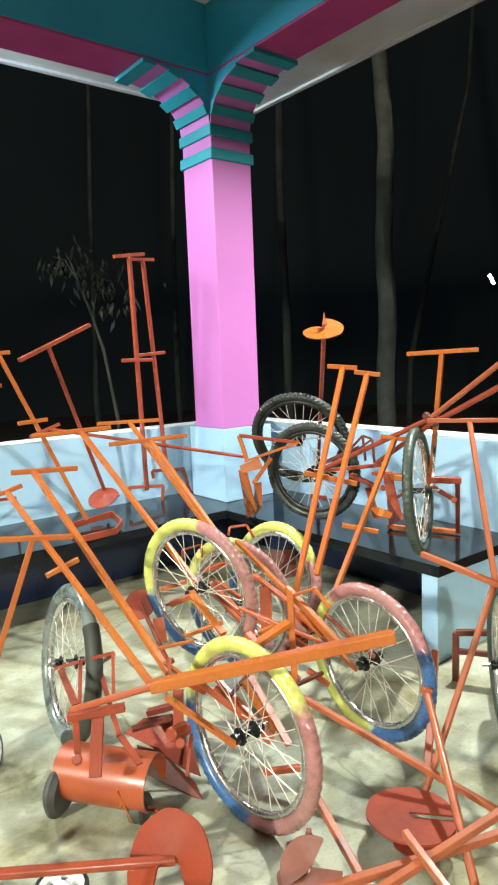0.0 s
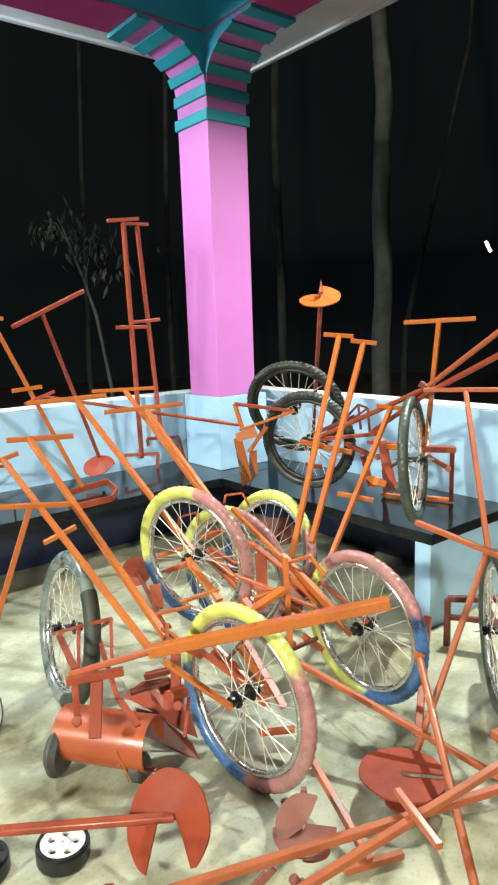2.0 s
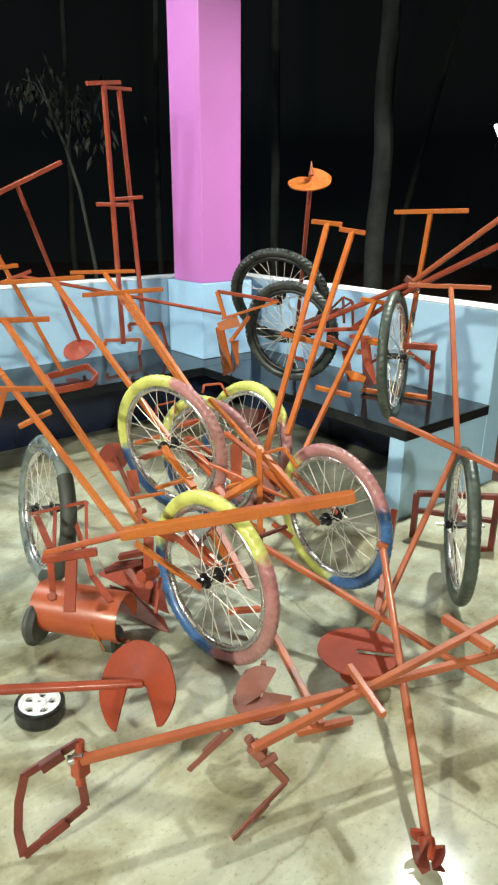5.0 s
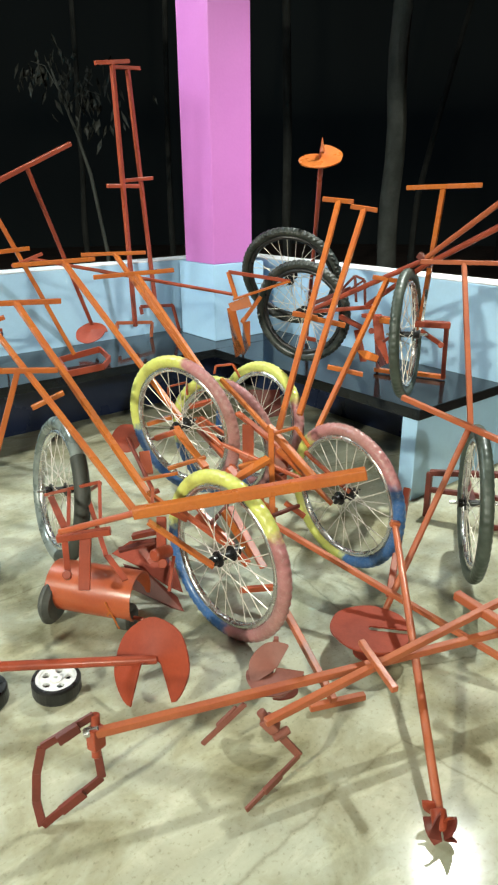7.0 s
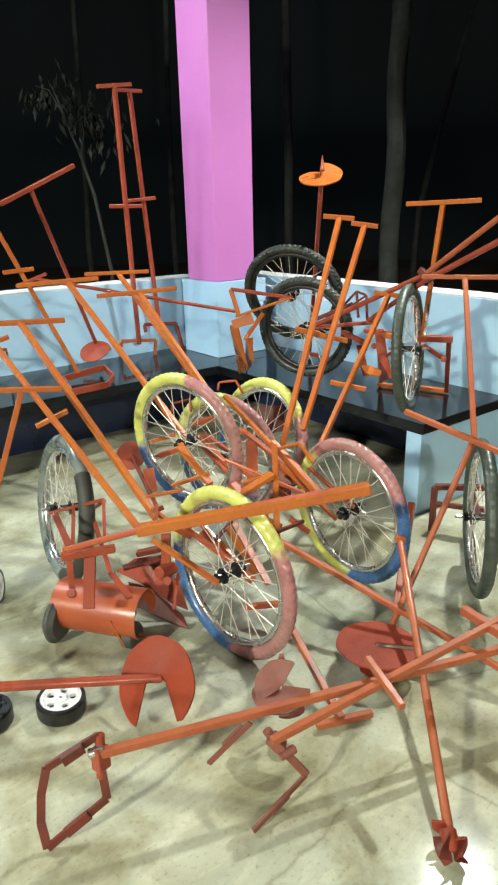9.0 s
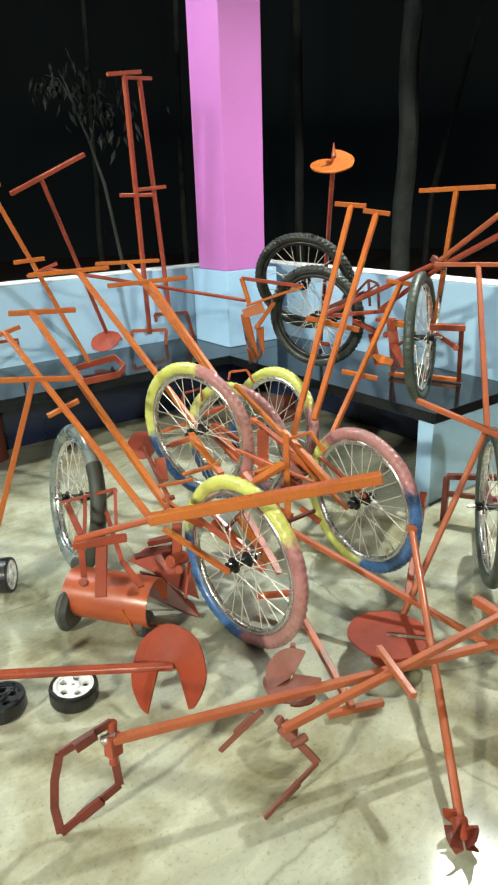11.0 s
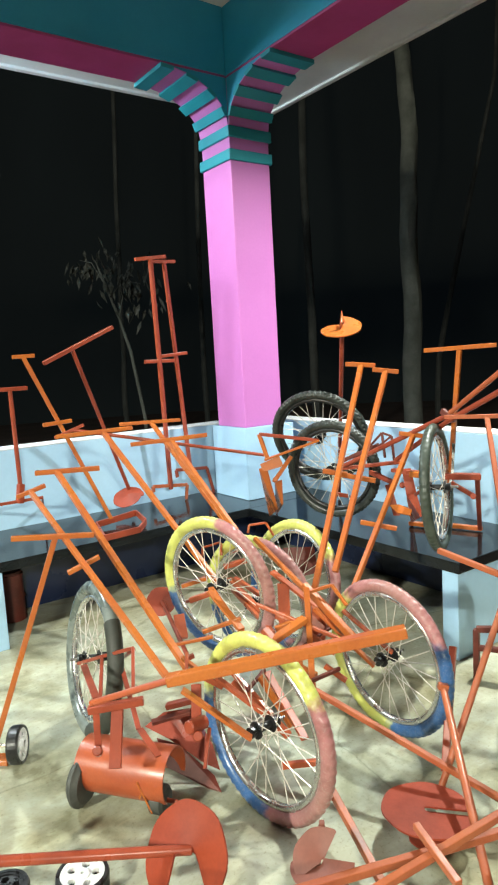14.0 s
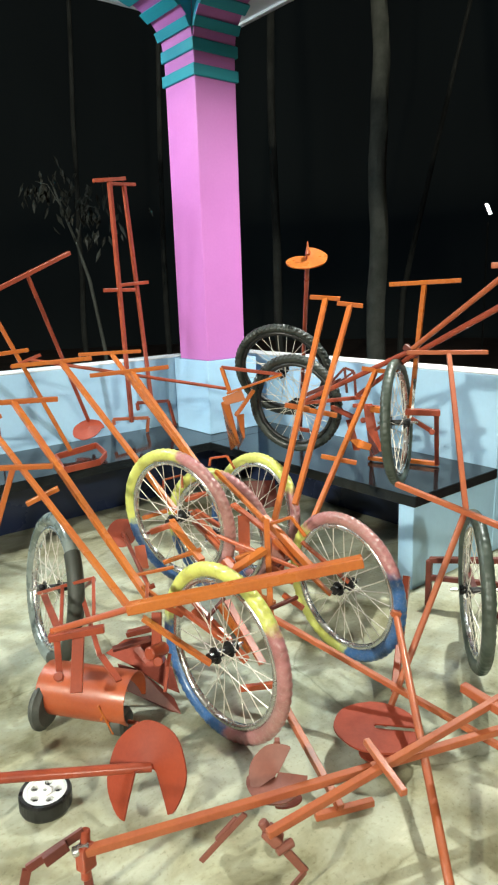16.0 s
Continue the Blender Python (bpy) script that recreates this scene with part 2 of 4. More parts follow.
def auger(parent, at, axis, r, pitch, start=0.0, turns=0.985, mat=BLADE, r0=0.004):
    """One turn of a screw blade, cut from sheet, round the shaft; edges a little worn."""
    m, _ = along(at, Vector(at) + Vector(axis))
    bm = bmesh.new()
    n, prev = 40, None
    for i in range(n + 1):
        a = start + turns * math.tau * i / n
        z = pitch * (i / n - 0.5)
        rr = r * (1 + 0.012 * math.sin(7 * a)) * (1 if i else 0.96)
        row = [bm.verts.new((q * math.cos(a), q * math.sin(a), z + t)) for t in (-0.003, 0.003) for q in (r0, 0.5 * (r + r0), rr)]
        if prev:
            for k, l in ((0, 1), (1, 2), (2, 5), (5, 4), (4, 3), (3, 0)):
                bm.faces.new((prev[k], prev[l], row[l], row[k]))
        else:
            bm.faces.new((row[0], row[1], row[4], row[3])), bm.faces.new((row[1], row[2], row[5], row[4]))
        prev = row
    bm.faces.new((prev[0], prev[1], prev[4], prev[3])), bm.faces.new((prev[1], prev[2], prev[5], prev[4]))
    bmesh.ops.transform(bm, matrix=m, verts=bm.verts)
    return finish("auger_blade", bm, mat, parent, "", True)


def ring_bm(R, r, seg=72, rings=10, knob=0.0, squash=1.0):
    """A tyre or rim about z; knob: height of the tread blocks."""
    bm = bmesh.new()
    rows = []
    for i in range(seg):
        a = math.tau * i / seg
        row = []
        for j in range(rings):
            b = math.tau * j / rings
            k = r + (knob if knob and math.cos(b) > 0.15 and (i // 2 + (math.cos(b) > 0.70)) % 2 else 0)
            row.append(bm.verts.new(((R + k * math.cos(b)) * math.cos(a), (R + k * math.cos(b)) * math.sin(a), squash * k * math.sin(b))))
        rows.append(row)
    for i in range(seg):
        for j in range(rings):
            bm.faces.new((rows[i][j], rows[(i + 1) % seg][j], rows[(i + 1) % seg][(j + 1) % rings], rows[i][(j + 1) % rings]))
    return bm


SPOKE = None


def bicycle_wheel(at, normal, R, tyre_mat, label, knob=0.0032, r=0.0245, name="bicycle_wheel", spokes=28, smooth=False):
    """Tyre, rim, hub, axle and crossed spokes; local z is the axle, local y up."""
    global SPOKE
    z = Vector(normal).normalized()
    y = (Vector((0, 0, 1)) - z * z.z).normalized()
    m = Matrix((y.cross(z), y, z)).transposed().to_4x4()
    m.translation = at
    w = new(name)
    w.empty_display_size = 0.05
    w.matrix_world = m
    tagged(w, label, "bicycle wheel", "wheels of the sculpture")

    def add(nm, bm, mat, sm=True, lab=""):
        me = bpy.data.meshes.new(nm)
        bmesh.ops.recalc_face_normals(bm, faces=bm.faces)
        for f in bm.faces:
            f.smooth = sm
        bm.to_mesh(me)
        bm.free()
        me.materials.append(mat)
        ob = new(nm, me)
        ob.parent = w
        if lab:
            ob["label"] = lab
        return ob
    add("tyre", ring_bm(R - r, r, 252, 20, knob, 0.95), tyre_mat, smooth or knob < 0.0033)
    Rr = R - 2 * r - 0.009
    add("rim", ring_bm(Rr, 0.0135, 96, 10, 0, 1.05), BLACK if tyre_mat is RUBBER else STEEL, True, "black rim" if tyre_mat is RUBBER else "bright aluminium rim")
    bm = bmesh.new()
    for z0, z1, q in ((-0.045, 0.045, 0.014), (-0.036, -0.029, 0.030), (0.029, 0.036, 0.030), (-0.062, -0.045, 0.019), (0.045, 0.062, 0.019)):
        bmesh.ops.create_cone(bm, cap_ends=True, segments=20, radius1=q, radius2=q, depth=z1 - z0, matrix=Matrix.Translation((0, 0, (z0 + z1) / 2)))
    hub = add("hub", bm, BLACK, False, "black hub")
    bm = bmesh.new()
    bmesh.ops.create_cone(bm, cap_ends=True, segments=10, radius1=0.006, radius2=0.006, depth=0.19)
    add("axle", bm, STEEL, False).parent = hub
    for i in range(spokes):
        a = math.tau * i / spokes
        lean = (1 if i % 4 < 2 else -1) * 1.1
        side = 1 if i % 2 else -1
        p = Vector((0.027 * math.cos(a + lean), 0.027 * math.sin(a + lean), 0.032 * side))
        q = Vector((Rr * math.cos(a), Rr * math.sin(a), 0))
        mm, n = along(p, q)
        if SPOKE is None:
            b2 = bmesh.new()
            bmesh.ops.create_cone(b2, cap_ends=True, segments=6, radius1=0.0018, radius2=0.0018, depth=1, matrix=Matrix.Translation((0, 0, 0.5)))
            SPOKE = bpy.data.meshes.new("spoke")
            b2.to_mesh(SPOKE)
            b2.free()
            SPOKE.materials.append(SPOKE_METAL)
        s = new("spoke", SPOKE)
        s.parent = w
        s.matrix_basis = mm @ Matrix.Diagonal((1, 1, n, 1))
    return w


def t_tool(label, top, foot, handle, cross=None, w=0.026, mat=ORANGE, rnd=False, name="hand_hoe", hw=None):
    """A long-shafted hand tool: a shaft with a grip across its top and, on some, a step bar."""
    e = thing(name, foot, label, "hand tool", "tools of the sculpture")
    w *= 0.93
    (rod(e, "shaft", foot, top, w * 0.5, mat) if rnd else bar(e, "shaft", foot, top, w, None, mat))
    bar(e, "grip", handle[0], handle[1], hw or w * 0.92, None, mat)
    if cross:
        bar(e, "step_bar", cross[0], cross[1], w * 0.95, None, mat)
    return e


def chain(parent, name, pts, w, h=None, mat=RED, up=(0, 0, 1), closed=False):
    pts = list(pts) + ([pts[0]] if closed else [])
    for a, b in zip(pts, pts[1:]):
        bar(parent, name, a, b, w, h, mat, "", up)


# ---- the pavilion ----
tagged(finish("ground", block_bm((-70, -70, -0.9), (70, 70, -0.45), 0), SOIL), kind="structure")
structure("floor", (-2.35, -0.95, -0.45), (3.378, 4.675, 0), CEMENT, 0.004)
structure("wall_north", (-1.87, 4.518, 0.0), (3.375, 4.673, 1.039), BLUE)
structure("wall_coping_north", (-1.87, 4.515, 1.039), (3.389, 4.687, 1.050), WHITE, 0.004)
structure("wall_east", (3.217, 2.009, 0.0), (3.374, 4.518, 1.039), BLUE)
structure("wall_coping_east", (3.214, 2.006, 1.039), (3.386, 4.515, 1.050), WHITE, 0.004)
# dark sheets below the ledges; their colour includes the recess shade
structure("wall_under_ledge_north", (-1.87, 4.340, 0.0), (3.180, 4.515, 0.452), SHADED_NAVY, 0.003)
structure("wall_under_ledge_east", (3.180, 2.109, 0.0), (3.214, 4.515, 0.452), SHADED_NAVY, 0.003)
structure("end_panel_east", (2.471, 2.011, 0.0), (3.217, 2.107, 0.452), BLUE, 0.004)
structure("end_panel_west", (0.650, 3.762, 0.000), (0.765, 4.340, 0.452), BLUE, 0.004)
structure("ledge_north", (-1.87, 3.755, 0.452), (3.217, 4.518, 0.509), GRANITE, 0.004)
structure("ledge_east", (2.464, 2.000, 0.452), (3.217, 3.755, 0.509), GRANITE, 0.004)
structure("pedestal", (2.608, 3.950, 0.509), (3.059, 4.395, 1.050), BLUE)

# beams, shade put into their undersides' pink, and the roof slab with its eaves and drip edge
for nm, lo, hi in (("beam_east", (2.622, -0.74, 3.485), (2.966, 4.329, 3.922)), ("beam_north", (-1.98, 3.967, 3.485), (2.622, 4.329, 3.922)),
                   ("beam_south", (-1.64, -0.74, 3.485), (2.622, -0.386, 3.922)), ("beam_west", (-1.98, -0.74, 3.485), (-1.64, 3.967, 3.922))):
    structure(nm, lo, hi, BEAM_TEAL)
    structure("trim_" + nm, (lo[0] + 0.004, lo[1] + 0.004, 3.468), (hi[0] - 0.004, hi[1] - 0.004, 3.485), SHADED_PINK, 0.003)
structure("ceiling", (-3.08, -1.81, 3.922), (4.138, 5.530, 4.05), WHITE, 0.01)
structure("trim_eave_east", (4.09, -1.81, 3.897), (4.142, 5.534, 3.922), WHITE, 0.006)
structure("trim_eave_north", (-3.08, 5.482, 3.897), (4.09, 5.534, 3.922), WHITE, 0.006)

# ---- the corner column with its curved, banded brackets ----
column = thing("column", (2.794, 4.148, 1.050), "pink square concrete column with teal bands and flared brackets", "column")
finish("shaft", block_bm((2.622, 3.967, 1.050), (2.966, 4.329, 3.468), 0.008), PINK, column)
for z0, z1 in ((2.932, 3.006), (3.085, 3.160)):
    finish("band", block_bm((2.605, 3.950, z0), (2.983, 4.346, z1), 0.008), TEAL, column, "raised teal band")


def bracket_point(th, out):
    """A point on the bracket's curved underside: how far it leaves the column, and its height."""
    return 0.51 * (1 - math.cos(th)) + out * math.cos(th), 3.160 + 0.307 * math.sin(th) - out * math.sin(th)


def bracket(to_west):
    def at(d, side, z):
        return (2.622 - d, 3.967 + side, z) if to_west else (2.622 + side, 3.967 - d, z)
    width = 0.362 if to_west else 0.344
    steps = 8
    ths = [math.pi / 2 * (i / steps) for i in range(steps + 1)]
    bm = bmesh.new()
    front, back = [], []
    for th in ths:
        d, z = bracket_point(th, 0)
        front.append(bm.verts.new(at(d, 0.002, z)))
        back.append(bm.verts.new(at(d, width - 0.002, z)))
    front.append(bm.verts.new(at(0.0, 0.002, 3.468)))
    back.append(bm.verts.new(at(0.0, width - 0.002, 3.468)))
    n = len(front)
    bm.faces.new(front), bm.faces.new(back[::-1])
    for i in range(n):
        bm.faces.new((front[i], front[(i + 1) % n], back[(i + 1) % n], back[i]))
    finish("bracket", bm, BEAM_TEAL, column, "flared teal bracket under the beam")
    for i in range(steps):
        teal = i % 2 == 1
        out = 0.026 if teal else 0.006
        lip = 0.012 if teal else 0.0
        bm = bmesh.new()
        q = []
        for th in (ths[i], ths[i + 1]):
            for o in (0.0, out):
                d, z = bracket_point(th, o)
                q.append([bm.verts.new(at(d, s, z)) for s in (-lip, width + lip)])
        (a0, a1), (b0, b1), (c0, c1), (d0, d1) = q
        for f in ((a0, a1, b1, b0), (c0, c1, d1, d0), (b0, b1, d1, d0), (a0, a1, c1, c0), (a0, b0, d0, c0), (a1, b1, d1, c1)):
            bm.faces.new(f)
        finish("band", bm, TEAL if teal else PINK, column, "raised teal band" if teal else "pink band")


bracket(True)
bracket(False)

# ---- wheels ----
YPB = three_colour_tyre(0.36, 0.70, 0.98, -0.04)
PBY = three_colour_tyre(0.36, 0.66, 0.98, 0.235)
YPB2 = three_colour_tyre(0.29, 0.68, 0.98, 0.015)
bicycle_wheel((1.072, 1.753, 0.316), (0.996, 0.08, -0.035), 0.322, YPB, "bicycle wheel with yellow, dusty-pink and blue painted tyre on floor")
bicycle_wheel((1.771, 1.833, 0.312), (1.0, -0.003, 0.011), 0.322, PBY, "bicycle wheel with pink, blue and yellow painted tyre on floor")
bicycle_wheel((1.351, 2.449, 0.560), (0.968, 0.245, 0.059), 0.322, YPB2, "raised bicycle wheel with a yellow, pink and blue painted tyre")
bicycle_wheel((1.606, 2.495, 0.413), (0.968, 0.245, 0.059), 0.322, YPB2, "bicycle wheel with a yellow and blue tyre, behind its twin")
bicycle_wheel((1.877, 2.566, 0.415), (0.975, 0.04, -0.217), 0.322, YPB, "tilted bicycle wheel with a yellow and red painted tyre")
bicycle_wheel((2.567, 3.088, 1.050), (0.804, 0.467, 0.368), 0.312, RUBBER, "black knobbly bicycle wheel leaning above the granite ledge", 0.0034, 0.0238)
bicycle_wheel((2.489, 2.901, 0.878), (0.916, 0.393, 0.084), 0.295, RUBBER, "black knobbly bicycle wheel standing over the granite ledge", 0.0034, 0.0238)
bicycle_wheel((2.334, 2.015, 0.909), (0.469, -0.881, 0.067), 0.300, OLD_RUBBER, "grey-green knobbly bicycle wheel seen edge on over the ledge", 0.0019, 0.0238)
bicycle_wheel((2.063, 1.396, 0.353), (0.665, -0.747, 0.023), 0.322, OLD_RUBBER, "dull green-grey bicycle wheel standing on the floor", 0.0015, 0.0265)
bicycle_wheel((0.818, 2.630, 0.335), (0.98, -0.093, -0.174), 0.322, GREY_RUBBER, "worn grey bicycle wheel with a shiny smooth tyre", 0.0, 0.029, "bicycle_wheel", 28, True)


# the dark sleeve on the grey wheel's tyre
grey_wheel = [o for o in bpy.data.objects if o.name.startswith("bicycle_wheel")][-1]
bm = ring_bm(0.322 - 0.029, 0.0345, 160, 14, 0, 0.95)
bmesh.ops.delete(bm, geom=[f for f in bm.faces if not 2.30 < math.atan2(f.calc_center_median().y, f.calc_center_median().x) % math.tau < 4.45], context="FACES")
me = bpy.data.meshes.new("sleeve")
for f in bm.faces:
    f.smooth = True
bm.to_mesh(me)
bm.free()
me.materials.append(DARK_WRAP)
sleeve = new("sleeve", me)
sleeve.parent = grey_wheel
sleeve["label"] = "dark grey rubber sleeve"


def cart_wheel(at, normal, R, w, hub_mat, label, spin=0.0):
    """A small moulded wheel: tyre, dished face with five arms and a boss."""
    m, _ = along(at, Vector(at) + Vector(normal))
    e = new("cart_wheel")
    e.empty_display_size = 0.03
    e.matrix_world = m
    tagged(e, label, "cart wheel", "small wheels on the floor")

    def add(nm, bm, mat, lab=""):
        me = bpy.data.meshes.new(nm)
        bmesh.ops.recalc_face_normals(bm, faces=bm.faces)
        bm.to_mesh(me)
        bm.free()
        me.materials.append(mat)
        o = new(nm, me)
        o.parent = e
        if lab:
            o["label"] = lab

    def lathe(profile, seg=40):
        bm = bmesh.new()
        rows = [[bm.verts.new((r * math.cos(math.tau * i / seg), r * math.sin(math.tau * i / seg), z)) for r, z in profile] for i in range(seg)]
        n = len(profile)
        for i in range(seg):
            for j in range(n):
                bm.faces.new((rows[i][j], rows[(i + 1) % seg][j], rows[(i + 1) % seg][(j + 1) % n], rows[i][(j + 1) % n]))
        return bm
    h = w / 2
    add("tyre", lathe(((R * 0.83, -h), (R * 0.96, -h), (R, -h * 0.7), (R, h * 0.7), (R * 0.96, h), (R * 0.83, h))), BLACK, "black plastic tyre")
    add("rim", lathe(((R * 0.70, -h * 0.8), (R * 0.83, -h * 0.8), (R * 0.83, h * 0.92), (R * 0.70, h * 0.92))), hub_mat)
    add("boss", lathe(((0.006, -h), (R * 0.26, -h), (R * 0.26, h * 0.85), (R * 0.2, h * 0.95), (0.006, h * 0.95))), hub_mat)
    # a dished face with five rounded slots
    bm = bmesh.new()
    na, radii = 60, (0.20, 0.34, 0.40, 0.56, 0.62, 0.74)
    grid = [[bm.verts.new((R * q * math.cos(spin + math.tau * k / na), R * q * math.sin(spin + math.tau * k / na), h * (0.62 + 0.25 * q))) for q in radii] for k in range(na)]
    for k in range(na):
        for n in range(len(radii) - 1):
            off = abs(k % 12 - 5.5)
            if (n == 2 and off < 3) or (n in (1, 3) and off < 2):
                continue
            bm.faces.new((grid[k][n], grid[k][n + 1], grid[(k + 1) % na][n + 1], grid[(k + 1) % na][n]))
    out = bmesh.ops.extrude_face_region(bm, geom=bm.faces[:])
    bmesh.ops.translate(bm, vec=(0, 0, -h * 0.5), verts=[v for v in out["geom"] if isinstance(v, bmesh.types.BMVert)])
    add("face_plate", bm, hub_mat)
    bm = bmesh.new()
    bmesh.ops.create_cone(bm, cap_ends=True, segments=30, radius1=R * 0.8, radius2=R * 0.8, depth=0.006, matrix=Matrix.Translation((0, 0, -h * 0.7)))
    add("back_plate", bm, BLACK)
    return e


cart_wheel((0.434, 1.838, 0.034), (0.03, -0.03, 1), 0.080, 0.055, WHITE_PLASTIC, "small black wheel with white five-spoke hub lying flat", 0.3)
cart_wheel((0.227, 1.938, 0.030), (0.0, 0.05, 1), 0.078, 0.055, BLACK, "small all-black plastic wheel lying flat on the floor", 0.5)

# ---- the tools on the granite ledge, before the north wall ----
e = t_tool("tall upright orange hoe with a double grip, standing on the ledge", (2.083, 4.236, 2.276), (2.192, 4.376, 0.609),
           ((1.965, 4.236, 2.269), (2.203, 4.236, 2.299)), ((2.014, 4.302, 1.572), (2.255, 4.302, 1.570)), 0.029, RED)
chain(e, "blade", ((2.046, 4.376, 0.610), (2.043, 4.376, 0.653), (2.334, 4.376, 0.622), (2.318, 4.376, 0.512)), 0.014, 0.024, FADED)
rod(e, "bolt", (2.190, 4.376, 0.650), (2.192, 4.376, 0.610), 0.016, RUST)
e = t_tool("tall upright red hoe with grip and step bar on ledge", (2.245, 4.339, 2.281), (2.408, 4.432, 0.679),
           ((2.148, 4.339, 2.276), (2.336, 4.339, 2.283)), ((2.154, 4.357, 1.603), (2.397, 4.357, 1.621)), 0.027, RED)
chain(e, "blade", ((2.284, 4.430, 0.680), (2.276, 4.430, 0.737), (2.553, 4.430, 0.717), (2.605, 4.430, 0.512)), 0.014, 0.024, RED)
e = t_tool("slanting red earth auger with a wide grip, on the ledge", (1.411, 4.097, 1.672), (1.877, 4.394, 0.607),
           ((1.203, 4.041, 1.595), (1.727, 4.171, 1.811)), None, 0.028, RED, True, "earth_auger", 0.026)
auger(e, (1.808, 4.302, 0.627), (-0.42, -0.40, 0.81), 0.110, 0.06, 0.4, 0.95)
e = t_tool("slanting orange stirrup hoe with grip and step bar on the ledge", (1.048, 3.929, 1.638), (1.475, 3.855, 0.607),
           ((0.987, 3.929, 1.639), (1.115, 3.929, 1.642)), ((1.114, 3.892, 1.234), (1.290, 3.892, 1.244)), 0.026, ORANGE)
chain(e, "blade", ((1.441, 4.018, 0.546), (1.739, 4.049, 0.565), (1.705, 3.842, 0.546), (1.614, 3.753, 0.528), (1.377, 3.748, 0.523)), 0.012, 0.04, RED, (0, 0, 1), True)
e = t_tool("red hoe with a round shaft standing on the ledge", (1.042, 4.236, 1.449), (1.060, 4.283, 0.810),
           ((0.919, 4.236, 1.449), (1.150, 4.236, 1.449)), None, 0.03, RED, True)
chain(e, "blade", ((0.993, 4.860, 0.514), (0.866, 4.264, 0.735), (1.199, 4.302, 0.727), (1.328, 4.713, 0.514)), 0.012, 0.02, RED)
bar(e, "socket", (1.046, 4.283, 0.718), (1.064, 4.283, 0.841), 0.04, None, RED)
e = t_tool("long red rod with a short grip, laid between tools", (1.250, 3.801, 1.197), (2.261, 3.270, 0.960), ((1.155, 3.831, 1.158), (1.319, 3.777, 1.221)), None, 0.022, RED, True, "rake")

# a red drum stored under the ledge
e = thing("metal_drum", (0.915, 4.210, 0.0), "dark red round metal drum on floor under the ledge", "drum")
rod(e, "body", (0.915, 4.210, 0.0), (0.915, 4.210, 0.300), 0.078, RUST, "", None, 32)
for z in (0.012, 0.150, 0.292):
    rod(e, "hoop", (0.915, 4.210, z - 0.010), (0.915, 4.210, z + 0.010), 0.083, RUST, "", None, 32)
rod(e, "lid", (0.915, 4.210, 0.303), (0.915, 4.210, 0.315), 0.070, RUST, "", None, 32)

# ---- slanting hoes that reach from the middle towards the north wall ----
t_tool("long orange square-tube hoe slanting over the floor", (0.903, 3.109, 1.076), (0.947, 2.037, 0.466), ((0.809, 3.139, 1.077), (1.091, 3.037, 1.072)), None, 0.027)
t_tool("orange square-tube hoe with grip and step bar, slanting", (0.723, 2.948, 1.029), (0.760, 1.815, 0.569),
       ((0.664, 2.961, 1.011), (0.787, 2.931, 1.049)), ((0.700, 2.491, 0.770), (0.822, 2.460, 0.816)), 0.022)
t_tool("long orange hoe with a wide grip slanting to the hub", (1.262, 3.366, 1.210), (1.399, 2.514, 0.548), ((1.032, 3.454, 1.203), (1.407, 3.302, 1.221)), None, 0.026)
t_tool("orange hoe with a wide grip, before its twin", (1.605, 3.247, 1.134), (1.661, 2.517, 0.554), ((1.408, 3.346, 1.124), (1.781, 3.146, 1.149)), None, 0.026)
t_tool("orange hoe with a wide grip, close behind its twin", (1.657, 3.569, 1.210), (1.749, 2.699, 0.520), ((1.490, 3.651, 1.212), (1.811, 3.487, 1.215)), None, 0.024)
e = t_tool("orange wheeled hand tool with a wide grip on the floor", (0.700, 2.602, 0.889), (0.409, 2.706, 0.060), ((0.542, 2.654, 0.909), (0.844, 2.549, 0.884)), None, 0.024)
bar(e, "foot_plate", (0.283, 2.799, 0.016), (0.449, 2.646, 0.016), 0.06, 0.02, ORANGE)
rod(e, "axle", (0.397, 2.706, 0.070), (0.479, 2.632, 0.076), 0.007, STEEL)
cart_wheel((0.479, 2.632, 0.076), (0.82, -0.57, 0.05), 0.075, 0.045, WHITE_PLASTIC, "small black wheel with white hub, upright beside a foot plate", 0.2)
e = t_tool("small red auger with a slender shaft on the floor", (1.135, 2.363, 0.326), (1.245, 2.783, 0.428), ((1.112, 2.372, 0.319), (1.158, 2.354, 0.333)), None, 0.022, RED, True, "earth_auger")
auger(e, (1.241, 2.785, 0.428), (-0.45, -0.75, 0.45), 0.070, 0.03, 0.6)

# ---- the tools in the corner ----
e = t_tool("red earth auger upside down, its blade raised high", (2.437, 2.721, 1.740), (3.111, 3.523, 0.528), ((2.602, 3.047, 0.693), (2.675, 2.973, 0.674)), None, 0.028, RED, True, "earth_auger")
auger(e, (2.433, 2.728, 1.692), (-0.27, -0.32, 0.91), 0.112, 0.05, 1.57, 0.99, ORANGE)
rod(e, "point", (2.438, 2.721, 1.724), (2.434, 2.720, 1.789), 0.013, ORANGE, "", 0.002)
t_tool("orange hoe with a grip and step bar, leaning", (2.448, 2.601, 1.486), (1.752, 2.266, 0.459), ((2.389, 2.660, 1.498), (2.501, 2.546, 1.483)), ((2.075, 2.527, 0.970), (2.163, 2.439, 0.947)), 0.028)
t_tool("orange hoe with a short grip and step bar, leaning", (2.522, 2.493, 1.448), (1.867, 2.237, 0.554), ((2.475, 2.543, 1.462), (2.567, 2.442, 1.443)), ((2.142, 2.474, 0.947), (2.264, 2.342, 0.911)), 0.028)
